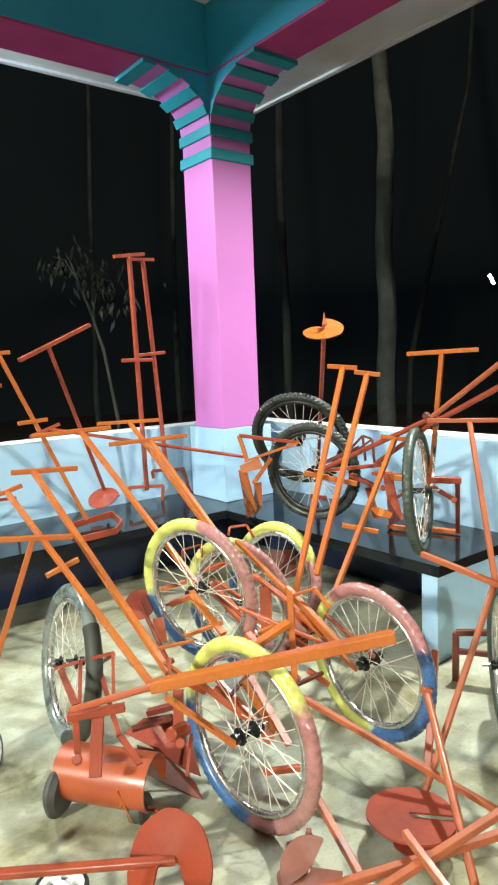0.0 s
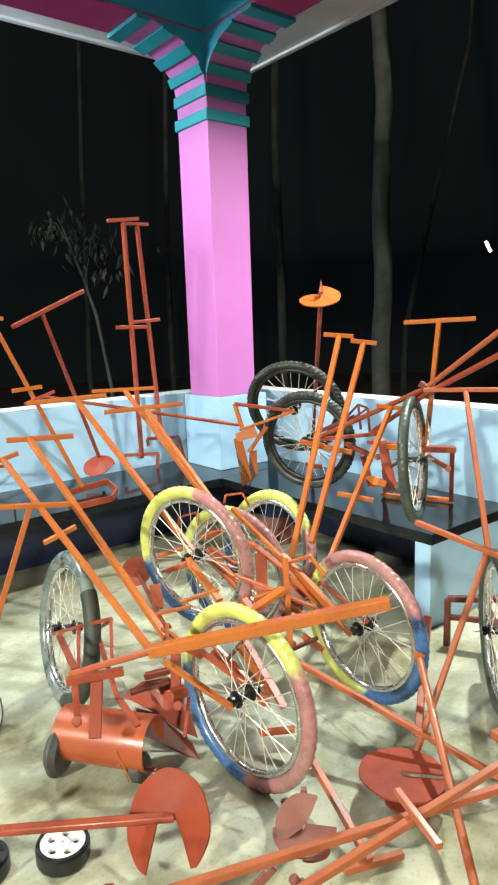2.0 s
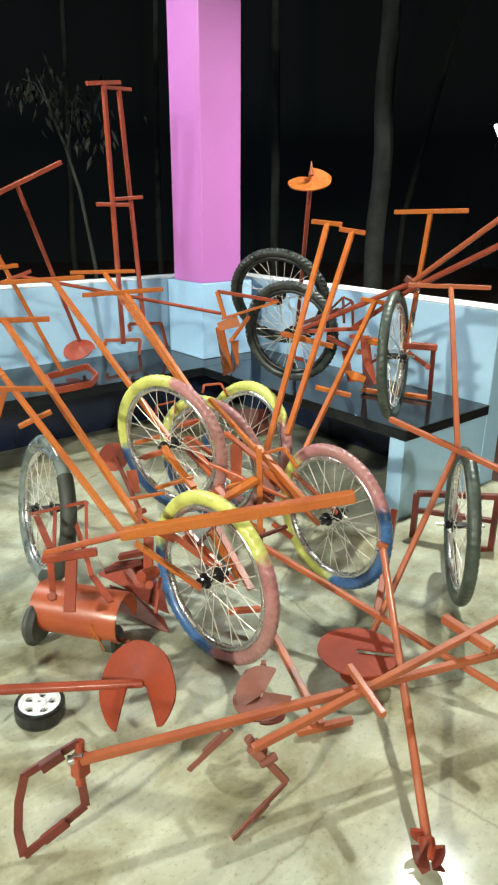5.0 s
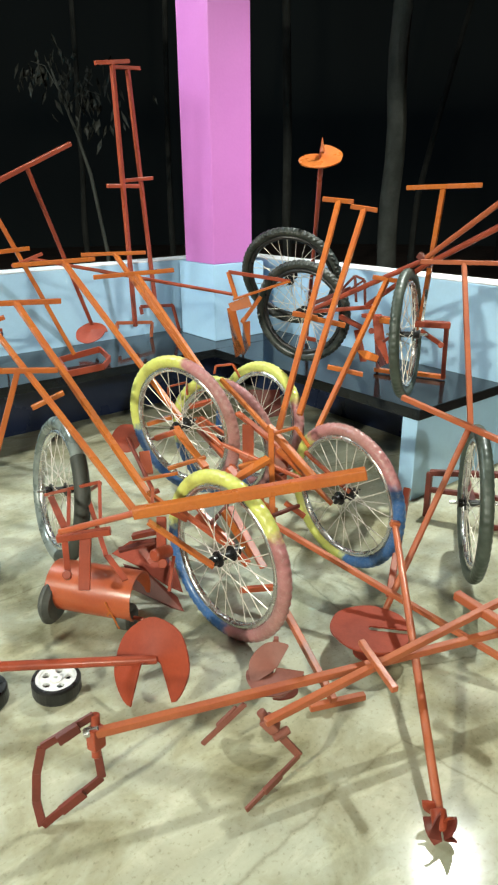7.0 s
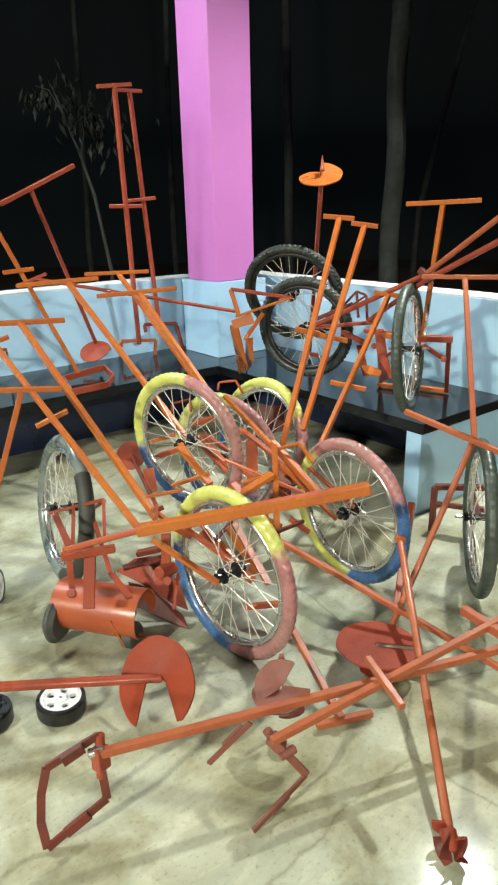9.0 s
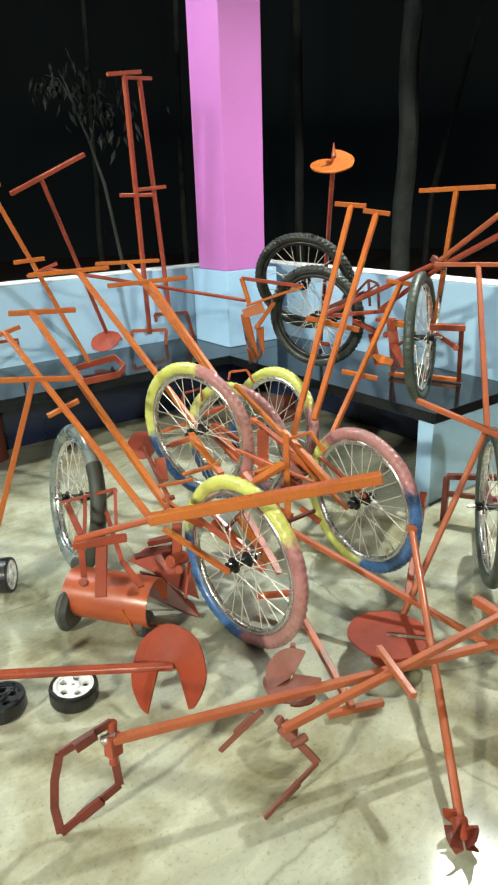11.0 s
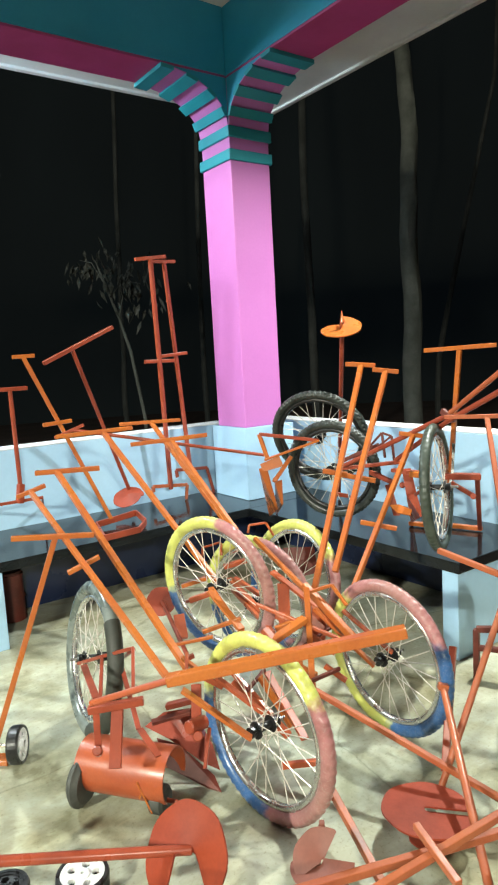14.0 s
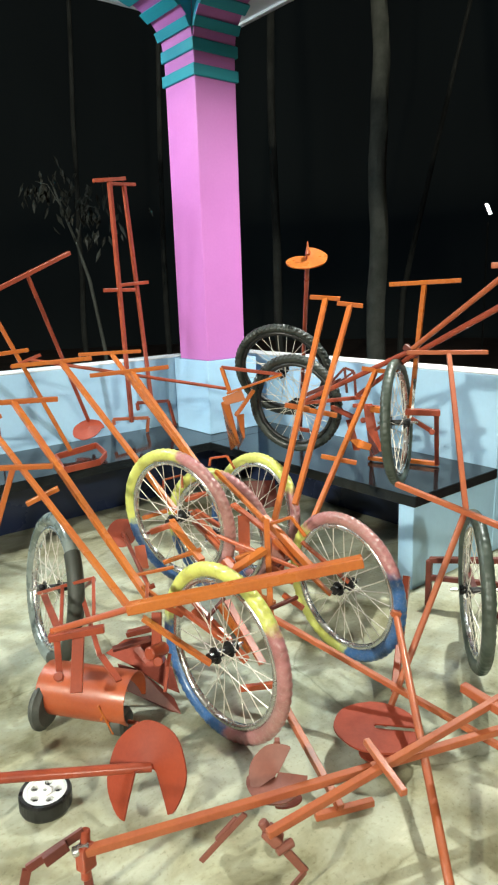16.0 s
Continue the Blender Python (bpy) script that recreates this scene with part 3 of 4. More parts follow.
t_tool("bright orange hoe with short grip and step bar, leaning", (2.403, 2.211, 1.135), (1.793, 2.085, 0.461), ((2.358, 2.265, 1.147), (2.443, 2.161, 1.128)), ((2.044, 2.239, 0.758), (2.154, 2.110, 0.727)), 0.024)
t_tool("bright orange hoe with a wide grip, standing tall", (2.524, 2.023, 1.550), (2.547, 2.109, 0.870), ((2.423, 2.152, 1.549), (2.618, 1.887, 1.558)), None, 0.024)
t_tool("pinkish-orange hoe with wide grip and shiny shaft", (2.373, 1.773, 1.252), (1.993, 1.409, 0.700), ((2.268, 1.919, 1.251), (2.462, 1.635, 1.252)), None, 0.022, FADED)
e = t_tool("long orange wheel hoe shaft rising from a black wheel", (2.301, 1.433, 1.607), (2.397, 2.010, 1.237), ((2.254, 1.514, 1.609), (2.350, 1.343, 1.609)), None, 0.026, FADED, True, "wheel_hoe")
rod(e, "lower_shaft", (2.404, 2.003, 1.243), (2.401, 2.714, 0.929), 0.013, RED)
e = t_tool("long brownish-orange wheel hoe shaft beside its twin", (2.264, 1.403, 1.488), (2.380, 1.982, 1.221), ((2.253, 1.424, 1.528), (2.298, 1.334, 1.409)), None, 0.028, RED, True, "wheel_hoe")
rod(e, "lower_shaft", (2.385, 1.977, 1.226), (2.466, 2.388, 0.984), 0.012, RED)
bar(e, "joint", (2.389, 2.025, 1.267), (2.400, 1.957, 1.222), 0.03, None, RUST)

# frames and brackets that carry the corner wheels
e = thing("cultivator", (2.477, 3.490, 0.509), "orange bracket with a toothed foot holding a black wheel", "cultivator", "frames of the sculpture")
chain(e, "stay", ((2.169, 3.187, 1.106), (2.192, 3.146, 0.961)), 0.02, None, ORANGE)
chain(e, "stay", ((2.169, 3.187, 1.106), (2.429, 2.944, 1.053)), 0.02, None, RED)
chain(e, "stay", ((2.178, 3.155, 0.952), (2.423, 2.937, 1.057)), 0.04, 0.012, ORANGE)
plate(e, "clamp_plate", ((2.152, 3.170, 0.928), (2.249, 3.104, 0.971), (2.261, 3.082, 0.910), (2.162, 3.152, 0.883)), 0.012, ORANGE)
plate(e, "leg", ((2.152, 3.165, 0.905), (2.183, 3.142, 0.904), (2.239, 3.127, 0.642), (2.442, 3.474, 0.510)), 0.012, ORANGE)
plate(e, "leg", ((2.226, 3.113, 0.822), (2.253, 3.093, 0.827), (2.258, 3.098, 0.678), (2.495, 3.469, 0.510)), 0.012, ORANGE)
chain(e, "stay", ((2.201, 3.107, 0.819), (2.305, 3.058, 0.967)), 0.022, None, ORANGE)
rod(e, "bolt", (2.200, 3.090, 0.838), (2.267, 3.176, 0.817), 0.014, ORANGE)
e = thing("cultivator", (2.893, 2.717, 0.509), "red and orange bracket with scoop plates beside a wheel", "cultivator", "frames of the sculpture")
chain(e, "stay", ((2.437, 2.801, 0.898), (2.528, 2.385, 0.969)), 0.036, 0.02, RED)
chain(e, "stay", ((2.435, 2.787, 0.938), (2.552, 2.586, 1.041)), 0.022, None, RUST)
chain(e, "stay", ((2.499, 2.606, 0.891), (2.478, 2.410, 0.856)), 0.024, None, RED)
chain(e, "cage", ((2.467, 2.602, 1.018), (2.537, 2.547, 1.112), (2.570, 2.507, 1.092), (2.562, 2.484, 0.946)), 0.012, None, RUST)
chain(e, "cage", ((2.537, 2.547, 1.112), (2.532, 2.524, 0.975)), 0.012, None, RUST)
chain(e, "cage", ((2.570, 2.507, 1.092), (2.492, 2.576, 1.018)), 0.010, None, RUST)
plate(e, "leg", ((2.454, 2.321, 0.948), (2.476, 2.295, 0.949), (2.474, 2.261, 0.827), (2.452, 2.202, 0.718), (2.927, 2.679, 0.511), (2.448, 2.291, 0.825)), 0.014, RED)
plate(e, "leg", ((2.475, 2.478, 0.837), (2.498, 2.455, 0.843), (2.500, 2.397, 0.678), (2.476, 2.423, 0.677)), 0.012, RED)
plate(e, "scoop", ((2.438, 2.416, 0.740), (2.474, 2.377, 0.742), (2.478, 2.294, 0.726), (2.453, 2.285, 0.702), (2.438, 2.362, 0.707)), 0.008, ORANGE)
chain(e, "stay", ((2.485, 2.421, 0.925), (2.464, 2.232, 0.933)), 0.04, 0.02, RED)
rod(e, "bolt", (2.469, 2.349, 0.855), (2.550, 2.421, 0.833), 0.016, RED)
e = thing("cultivator", (3.065, 2.302, 0.509), "orange rectangular tool frame resting on the ledge", "cultivator", "frames of the sculpture")
chain(e, "frame_bar", ((2.376, 2.222, 0.943), (2.424, 2.163, 0.937)), 0.03, None, ORANGE)
chain(e, "frame_bar", ((2.479, 2.092, 0.932), (2.595, 1.963, 0.926)), 0.042, 0.03, RED)
chain(e, "frame_bar", ((2.587, 1.977, 0.930), (3.008, 2.263, 0.528)), 0.024, None, RED)
chain(e, "frame_bar", ((2.941, 2.465, 0.528), (3.018, 2.255, 0.528)), 0.034, 0.024, ORANGE)
chain(e, "frame_bar", ((2.843, 2.633, 0.528), (2.878, 2.519, 0.528)), 0.034, 0.024, ORANGE)
chain(e, "stay", ((2.481, 2.049, 0.903), (2.550, 1.962, 0.833)), 0.022, None, RED)
chain(e, "stay", ((2.361, 2.178, 0.843), (2.404, 2.140, 0.879)), 0.014, None, RUST)
rod(e, "bolt", (2.500, 1.938, 0.847), (2.574, 1.991, 0.826), 0.014, RED)
chain(e, "blade", ((2.530, 2.069, 1.092), (2.510, 2.062, 0.966), (2.493, 2.062, 0.896)), 0.014, 0.004, STEEL)

# ---- the right of the floor ----
e = t_tool("orange earth auger with long grip, its disc on the floor", (1.974, 1.401, 0.700), (1.485, 1.375, 0.030), ((1.924, 1.688, 0.762), (1.937, 1.162, 0.691)), None, 0.026, FADED, True, "earth_auger", 0.021)
auger(e, (1.388, 1.329, 0.100), (0.05, 0.04, 1), 0.140, -0.016, 0.42, 0.998)
auger(e, (1.406, 1.290, 0.050), (-0.1, 0.1, 1), 0.10, 0.05, 3.6, 0.45)
e = thing("cultivator", (2.397, 1.855, 0.000), "brown-red rectangular tool frame standing on the floor", "cultivator", "frames of the sculpture")
F8 = ((2.397, 1.855, 0.000), (2.397, 1.855, 0.240), (2.581, 1.530, 0.285), (2.581, 1.530, 0.000))
chain(e, "frame_bar", F8, 0.028, None, RUST)
chain(e, "frame_bar", (lerp(F8[0], F8[1], 0.62), lerp(F8[3], F8[2], 0.55)), 0.024, None, RUST)
chain(e, "frame_bar", (F8[3], (2.511, 1.580, 0.012)), 0.026, None, RUST)
chain(e, "fork", (lerp(F8[1], F8[2], 0.45), (2.063, 1.396, 0.353)), 0.022, 0.008, RUST)
e = thing("post", (1.706, 1.503, 0.000), "short upright red post standing on the floor", "post")
bar(e, "shaft", (1.706, 1.503, 0.000), (1.891, 1.600, 0.400), 0.028, None, RED)
e = t_tool("orange round pole with a small star-bladed auger foot", (1.713, 1.510, 0.330), (1.006, 0.744, 0.050), ((1.691, 1.514, 0.341), (1.720, 1.493, 0.330)), None, 0.028, FADED, True, "earth_auger")
for k in range(4):
    auger(e, (0.977, 0.715, 0.045), (0.603, 0.684, 0.350), 0.042, 0.05, 0.4 + k * 1.57, 0.17, RUST)
auger(e, (0.997, 0.741, 0.060), (0.603, 0.684, 0.350), 0.038, 0.05, 2.0, 0.7, RED)
rod(e, "collar", (1.003, 0.748, 0.065), (0.977, 0.713, 0.035), 0.021, RED)
t_tool("long orange shaft lying across the floor", (1.359, 1.867, 0.320), (1.677, 0.781, 0.040), ((1.597, 0.785, 0.030), (1.791, 0.789, 0.030)), None, 0.022, FADED)
t_tool("short orange hoe lying with its grip on the floor", (1.202, 1.609, 0.160), (1.086, 1.202, 0.040), ((1.021, 1.245, 0.020), (1.197, 1.172, 0.020)), None, 0.026, FADED)

# ---- the front: two stirrup hoes, augers, drum and plough ----
e = t_tool("long orange stirrup hoe with a step bar lying low", (1.893, 0.810, 0.243), (0.348, 1.353, 0.250), ((1.981, 0.904, 0.264), (1.812, 0.732, 0.212)), None, 0.024, FADED, False, "stirrup_hoe")
chain(e, "blade", ((0.366, 1.369, 0.290), (0.231, 1.393, 0.250), (0.213, 1.410, 0.160), (0.202, 1.413, 0.070), (0.200, 1.384, 0.010), (0.363, 1.355, 0.090), (0.362, 1.365, 0.170)), 0.022, 0.009, RUST, (0.4, 0.9, 0))
bar(e, "splice_plate", (0.321, 1.363, 0.282), (0.265, 1.370, 0.265), 0.027, 0.014, RUST, "", (0.4, 0.9, 0))
bar(e, "splice_plate", (0.311, 1.357, 0.070), (0.248, 1.373, 0.035), 0.027, 0.014, RUST, "", (0.4, 0.9, 0))
rod(e, "clamp", (0.370, 1.371, 0.290), (0.354, 1.353, 0.170), 0.013, RED)
bar(e, "clamp_block", (0.361, 1.360, 0.262), (0.357, 1.351, 0.200), 0.034, 0.04, RED)
rod(e, "bolt", (0.332, 1.367, 0.250), (0.369, 1.351, 0.255), 0.013, STEEL)
e = t_tool("long orange stirrup hoe with two step bars lying low", (1.966, 0.867, 0.405), (0.741, 1.127, 0.220), ((2.064, 0.955, 0.426), (1.873, 0.776, 0.384)), ((1.111, 1.129, 0.301), (1.051, 0.947, 0.281)), 0.023, FADED, False, "stirrup_hoe")
bar(e, "step_bar", (1.492, 1.073, 0.333), (1.479, 0.888, 0.323), 0.028, None, FADED)
chain(e, "blade", ((0.740, 1.215, 0.220), (0.643, 1.288, 0.080)), 0.008, 0.015, PRIMER)
chain(e, "blade", ((0.728, 1.233, 0.200), (0.681, 1.262, 0.140)), 0.012, 0.019, PRIMER)
chain(e, "blade", ((0.766, 1.133, 0.190), (0.837, 1.093, 0.070)), 0.010, 0.022, PRIMER)
chain(e, "blade", ((0.837, 1.093, 0.070), (0.643, 1.089, 0.008)), 0.008, 0.017, PRIMER)
chain(e, "splice_plate", ((0.769, 1.092, 0.045), (0.705, 1.088, 0.030)), 0.012, 0.022, PRIMER)
rod(e, "clamp", (0.750, 1.160, 0.230), (0.779, 1.119, 0.160), 0.013, PRIMER)
bar(e, "clamp_block", (0.753, 1.147, 0.215), (0.775, 1.121, 0.180), 0.034, 0.034, PRIMER)
rod(e, "bolt", (0.762, 1.118, 0.160), (0.809, 1.107, 0.170), 0.012, PRIMER)
e = t_tool("dull red auger with two small blades, upright by a wheel", (0.962, 1.341, 0.250), (0.902, 1.311, 0.120), ((0.956, 1.346, 0.250), (0.968, 1.336, 0.250)), None, 0.022, PRIMER, True, "earth_auger")
auger(e, (0.920, 1.294, 0.190), (-0.62, -0.52, 0.58), 0.082, 0.02, 1.15, 0.42, PRIMER)
auger(e, (0.920, 1.296, 0.185), (-0.22, -0.12, 0.95), 0.090, 0.03, 3.5, 0.5, PRIMER)
auger(e, (0.947, 1.279, 0.090), (0.2, 0.3, 0.9), 0.04, 0.03, 5.0, 0.8, RUST)
e = t_tool("red earth auger with a wide blade lying on the floor", (0.057, 1.940, 0.220), (0.693, 1.617, 0.140), ((0.075, 1.956, 0.300), (0.039, 1.924, 0.140)), None, 0.034, RED, True, "earth_auger")
auger(e, (0.672, 1.618, 0.140), (-0.86, -0.14, 0.50), 0.138, 0.09, 5.55, 0.89)

# seed drum with its two small wheels and bracket
e = thing("seed_drum", (0.714, 2.151, 0.000), "orange sheet-metal seed drum on two small grey wheels", "seed drum")
A, B = (0.630, 2.258, 0.128), (0.834, 1.976, 0.128)
m, n = along(A, B)
bm = bmesh.new()
rows = []
for i in range(25):
    a = radians(-25 + 250 * i / 24)
    rows.append([bm.verts.new(m @ Vector((q * math.cos(a), q * math.sin(a), z))) for q, z in ((0.096, 0), (0.096, n), (0.091, n), (0.091, 0))])
for r0, r1 in zip(rows, rows[1:]):
    for k in range(4):
        bm.faces.new((r0[k], r0[(k + 1) % 4], r1[(k + 1) % 4], r1[k]))
finish("shell", bm, DRUM, e, "curved orange sheet", True)
plate(e, "end_plate", [m @ Vector((0.090 * math.cos(radians(a)), 0.090 * math.sin(radians(a)), 0.012)) for a in range(-25, 226, 10)], 0.004, RED)
for c, ax, rr, ww in (((0.587, 2.213, 0.090), A, 0.089, 0.045), ((0.778, 1.991, 0.055), B, 0.050, 0.06)):
    d = (Vector(B) - Vector(A)).normalized()
    rod(e, "wheel", Vector(c) - d * ww / 2, Vector(c) + d * ww / 2, rr, DUSTY_RUBBER, "worn grey rubber wheel", None, 28)
    rod(e, "axle", Vector(c) - d * ww, Vector(c) + d * 0.07, 0.008, RED)
bar(e, "stay", (0.605, 2.160, 0.170), (0.606, 2.160, 0.100), 0.016, None, ORANGE)
bar(e, "stay", (0.603, 2.153, 0.100), (0.648, 2.117, 0.120), 0.014, None, ORANGE)
bar(e, "stay", (0.749, 1.977, 0.180), (0.705, 1.997, 0.090), 0.018, 0.006, ORANGE)
bar(e, "stay", (0.702, 1.998, 0.150), (0.740, 1.977, 0.030), 0.018, 0.006, ORANGE)
bar(e, "bracket", (0.679, 2.047, 0.431), (0.608, 1.946, 0.265), 0.040, 0.016, RED)
bar(e, "cross_bar", (0.583, 2.078, 0.420), (0.741, 1.976, 0.440), 0.026, None, RED)
bar(e, "stay", (0.615, 2.091, 0.401), (0.579, 2.003, 0.295), 0.022, 0.008, RED)
rod(e, "bolt", (0.566, 1.980, 0.329), (0.598, 2.057, 0.273), 0.016, RED)
bar(e, "stay", (0.833, 2.364, 0.397), (0.744, 2.043, 0.305), 0.018, 0.008, RED)
bar(e, "stay", (0.741, 2.025, 0.315), (0.741, 1.896, 0.277), 0.022, 0.008, RED)
e = thing("cultivator", (0.777, 2.579, 0.000), "thin brown-red frame round the grey wheel", "cultivator", "frames of the sculpture")
W9 = (0.818, 2.630, 0.335)
chain(e, "stay", ((0.747, 2.605, 0.341), (0.776, 2.405, 0.434), (0.834, 2.238, 0.507), (0.761, 2.101, 0.415)), 0.013, None, RED)
chain(e, "stay", ((0.776, 2.405, 0.434), (0.652, 2.140, 0.405)), 0.013, None, RED)
chain(e, "stay", ((0.735, 2.508, 0.373), (0.642, 2.148, 0.413)), 0.026, 0.006, RED)
chain(e, "stay", ((0.896, 2.540, 0.325), (0.836, 2.235, 0.502)), 0.012, None, RED)
chain(e, "stay", (W9, (0.749, 2.556, 0.361)), 0.010, None, STEEL)
e = thing("plough", (0.970, 2.000, 0.000), "red plough with two bent shares resting on the floor", "plough")
plate(e, "share", ((0.845, 2.213, 0.200), (0.921, 2.198, 0.235), (1.013, 2.146, 0.240), (1.046, 2.059, 0.120), (1.042, 2.009, 0.040), (1.004, 2.054, 0.060), (0.920, 2.166, 0.140)), 0.006, SHARE)
plate(e, "share", ((0.850, 2.131, 0.190), (0.914, 2.086, 0.160), (1.000, 1.984, 0.050), (1.001, 1.941, 0.004), (0.971, 1.984, 0.010), (0.855, 2.070, 0.100)), 0.008, RUST)
bar(e, "leg", (0.960, 2.000, 0.413), (0.926, 1.958, 0.276), 0.036, 0.02, RED)
rod(e, "bolt", (0.868, 1.913, 0.319), (0.948, 1.936, 0.302), 0.024, RED)
rod(e, "bolt", (0.887, 1.885, 0.294), (0.940, 1.960, 0.252), 0.018, RED)
bar(e, "stay", (0.826, 2.109, 0.268), (0.957, 2.054, 0.287), 0.03, 0.012, RUST)
bar(e, "stay", (0.888, 2.104, 0.310), (0.975, 2.016, 0.346), 0.03, 0.02, RED)
bar(e, "stay", (0.956, 1.919, 0.283), (0.892, 1.858, 0.186), 0.012, None, RED)

# ---- the middle: heavy bar, forks and joints of the painted wheels ----
e = thing("wheel_hoe", (0.739, 1.776, 0.591), "heavy orange square-tube bar across the middle wheels", "cultivator", "frames of the sculpture")
bar(e, "cross_bar", (0.733, 1.779, 0.590), (1.284, 1.297, 0.740), 0.036, None, ORANGE)
rod(e, "tube", (0.579, 2.033, 0.466), (0.760, 1.776, 0.589), 0.011, DRUM)
e = thing("cultivator", (1.144, 2.280, 0.000), "orange fork and stays of the front painted wheel", "cultivator", "frames of the sculpture")
bar(e, "fork", (0.998, 1.723, 0.317), (0.828, 1.863, 0.493), 0.030, 0.012, ORANGE)
bar(e, "fork", (1.161, 1.773, 0.273), (0.989, 1.908, 0.464), 0.030, 0.012, DRUM)
bar(e, "stay", (1.156, 1.879, 0.421), (1.216, 1.785, 0.247), 0.030, 0.012, ORANGE)
bar(e, "stay", (1.124, 2.005, 0.369), (1.234, 1.826, 0.183), 0.026, None, DRUM)
bar(e, "stay", (0.899, 1.978, 0.540), (0.903, 1.841, 0.529), 0.014, None, ORANGE)
bar(e, "stay", (0.916, 1.974, 0.552), (0.851, 1.868, 0.524), 0.012, None, DRUM)
bar(e, "stay", (1.035, 1.946, 0.398), (0.968, 1.953, 0.453), 0.02, None, DRUM)
bar(e, "stay", (1.215, 1.858, 0.057), (1.324, 1.778, 0.066), 0.022, None, DRUM)
e = thing("cultivator", (1.625, 2.145, 0.000), "orange joint and forks between the painted wheels", "cultivator", "frames of the sculpture")
bar(e, "post", (1.511, 2.021, 0.627), (1.320, 1.778, 0.211), 0.024, None, ORANGE)
bar(e, "beam", (1.547, 2.414, 0.747), (1.535, 2.041, 0.595), 0.018, None, ORANGE)
bar(e, "beam", (1.541, 2.074, 0.617), (1.569, 1.773, 0.438), 0.028, None, ORANGE)
bar(e, "fork", (1.630, 1.772, 0.343), (1.501, 1.966, 0.558), 0.028, 0.012, ORANGE)
bar(e, "fork", (1.788, 1.821, 0.329), (1.683, 1.997, 0.490), 0.026, 0.010, DRUM)
bar(e, "bracket", (1.294, 1.978, 0.480), (1.440, 1.950, 0.537), 0.042, 0.02, ORANGE)
bar(e, "bracket", (1.292, 2.026, 0.513), (1.303, 1.967, 0.471), 0.034, 0.02, DRUM)
bar(e, "stay", (1.347, 2.146, 0.565), (1.513, 1.846, 0.468), 0.014, None, DRUM)
chain(e, "stay", ((1.514, 2.010, 0.609), (1.602, 1.969, 0.628), (1.612, 1.896, 0.560)), 0.012, None, ORANGE)
bar(e, "stay", (1.504, 2.049, 0.455), (1.417, 2.211, 0.504), 0.022, None, DRUM)
bar(e, "stay", (1.450, 1.933, 0.471), (1.512, 1.864, 0.401), 0.020, None, DRUM)
bar(e, "stay", (1.408, 1.862, 0.346), (1.386, 2.017, 0.357), 0.020, None, ORANGE)
bar(e, "stay", (1.467, 1.878, 0.359), (1.510, 1.805, 0.310), 0.018, None, DRUM)
bar(e, "stay", (1.458, 2.030, 0.357), (1.407, 1.931, 0.254), 0.024, 0.01, ORANGE)
plate(e, "guard", ((1.558, 2.046, 0.532), (1.595, 2.002, 0.511), (1.558, 1.972, 0.401), (1.521, 2.010, 0.411)), 0.008, DRUM)
plate(e, "guard", ((1.330, 2.115, 0.455), (1.353, 2.055, 0.451), (1.339, 2.012, 0.405), (1.305, 2.063, 0.401)), 0.008, ORANGE)
plate(e, "guard", ((1.528, 2.237, 0.583), (1.567, 2.203, 0.577), (1.499, 2.123, 0.445), (1.460, 2.149, 0.437)), 0.008, DRUM)
for a, b, w, h, paint in (((1.361, 2.046, 0.486), (1.455, 1.989, 0.518), 0.022, None, ORANGE), ((1.259, 2.358, 0.587), (1.264, 2.140, 0.483), 0.030, 0.012, ORANGE),
                          ((1.224, 2.475, 0.523), (1.299, 2.387, 0.567), 0.024, None, DRUM), ((1.550, 2.301, 0.617), (1.610, 1.976, 0.479), 0.030, 0.014, DRUM),
                          ((1.370, 1.840, 0.346), (1.497, 1.825, 0.357), 0.014, None, RUST), ((1.236, 1.943, 0.387), (1.187, 1.674, 0.260), 0.028, 0.012, DRUM),
                          ((1.105, 1.892, 0.377), (1.221, 1.937, 0.404), 0.012, None, RUST), ((1.107, 1.982, 0.415), (1.140, 1.795, 0.314), 0.018, None, DRUM),
                          ((1.431, 1.956, 0.425), (1.610, 1.965, 0.459), 0.012, None, RUST), ((1.145, 2.249, 0.473), (1.288, 2.178, 0.512), 0.016, None, ORANGE)):
    bar(e, "stay", a, b, w, h, paint)
e = thing("cultivator", (1.642, 2.848, 0.000), "orange fork and rods of the raised painted wheels", "cultivator", "frames of the sculpture")
bar(e, "fork", (1.297, 2.414, 0.577), (1.263, 2.128, 0.467), 0.026, 0.012, ORANGE)
bar(e, "fork", (1.467, 2.522, 0.552), (1.458, 2.219, 0.446), 0.026, 0.012, DRUM)
bar(e, "stay", (1.300, 2.671, 0.521), (1.382, 2.579, 0.562), 0.034, 0.02, ORANGE)
bar(e, "stay", (1.275, 2.603, 0.468), (1.373, 2.501, 0.510), 0.012, None, RUST)
bar(e, "stay", (1.507, 2.629, 0.572), (1.624, 2.562, 0.600), 0.034, 0.02, DRUM)
bar(e, "stay", (1.541, 2.586, 0.519), (1.564, 2.421, 0.474), 0.02, None, DRUM)
bar(e, "stay", (1.467, 2.501, 0.502), (1.405, 2.116, 0.434), 0.018, None, DRUM)
bar(e, "stay", (1.245, 2.136, 0.459), (1.319, 2.003, 0.459), 0.03, 0.02, ORANGE)
chain(e, "stay", ((1.432, 2.697, 0.628), (1.442, 2.704, 0.667), (1.519, 2.663, 0.684), (1.511, 2.646, 0.625)), 0.009, None, DRUM)
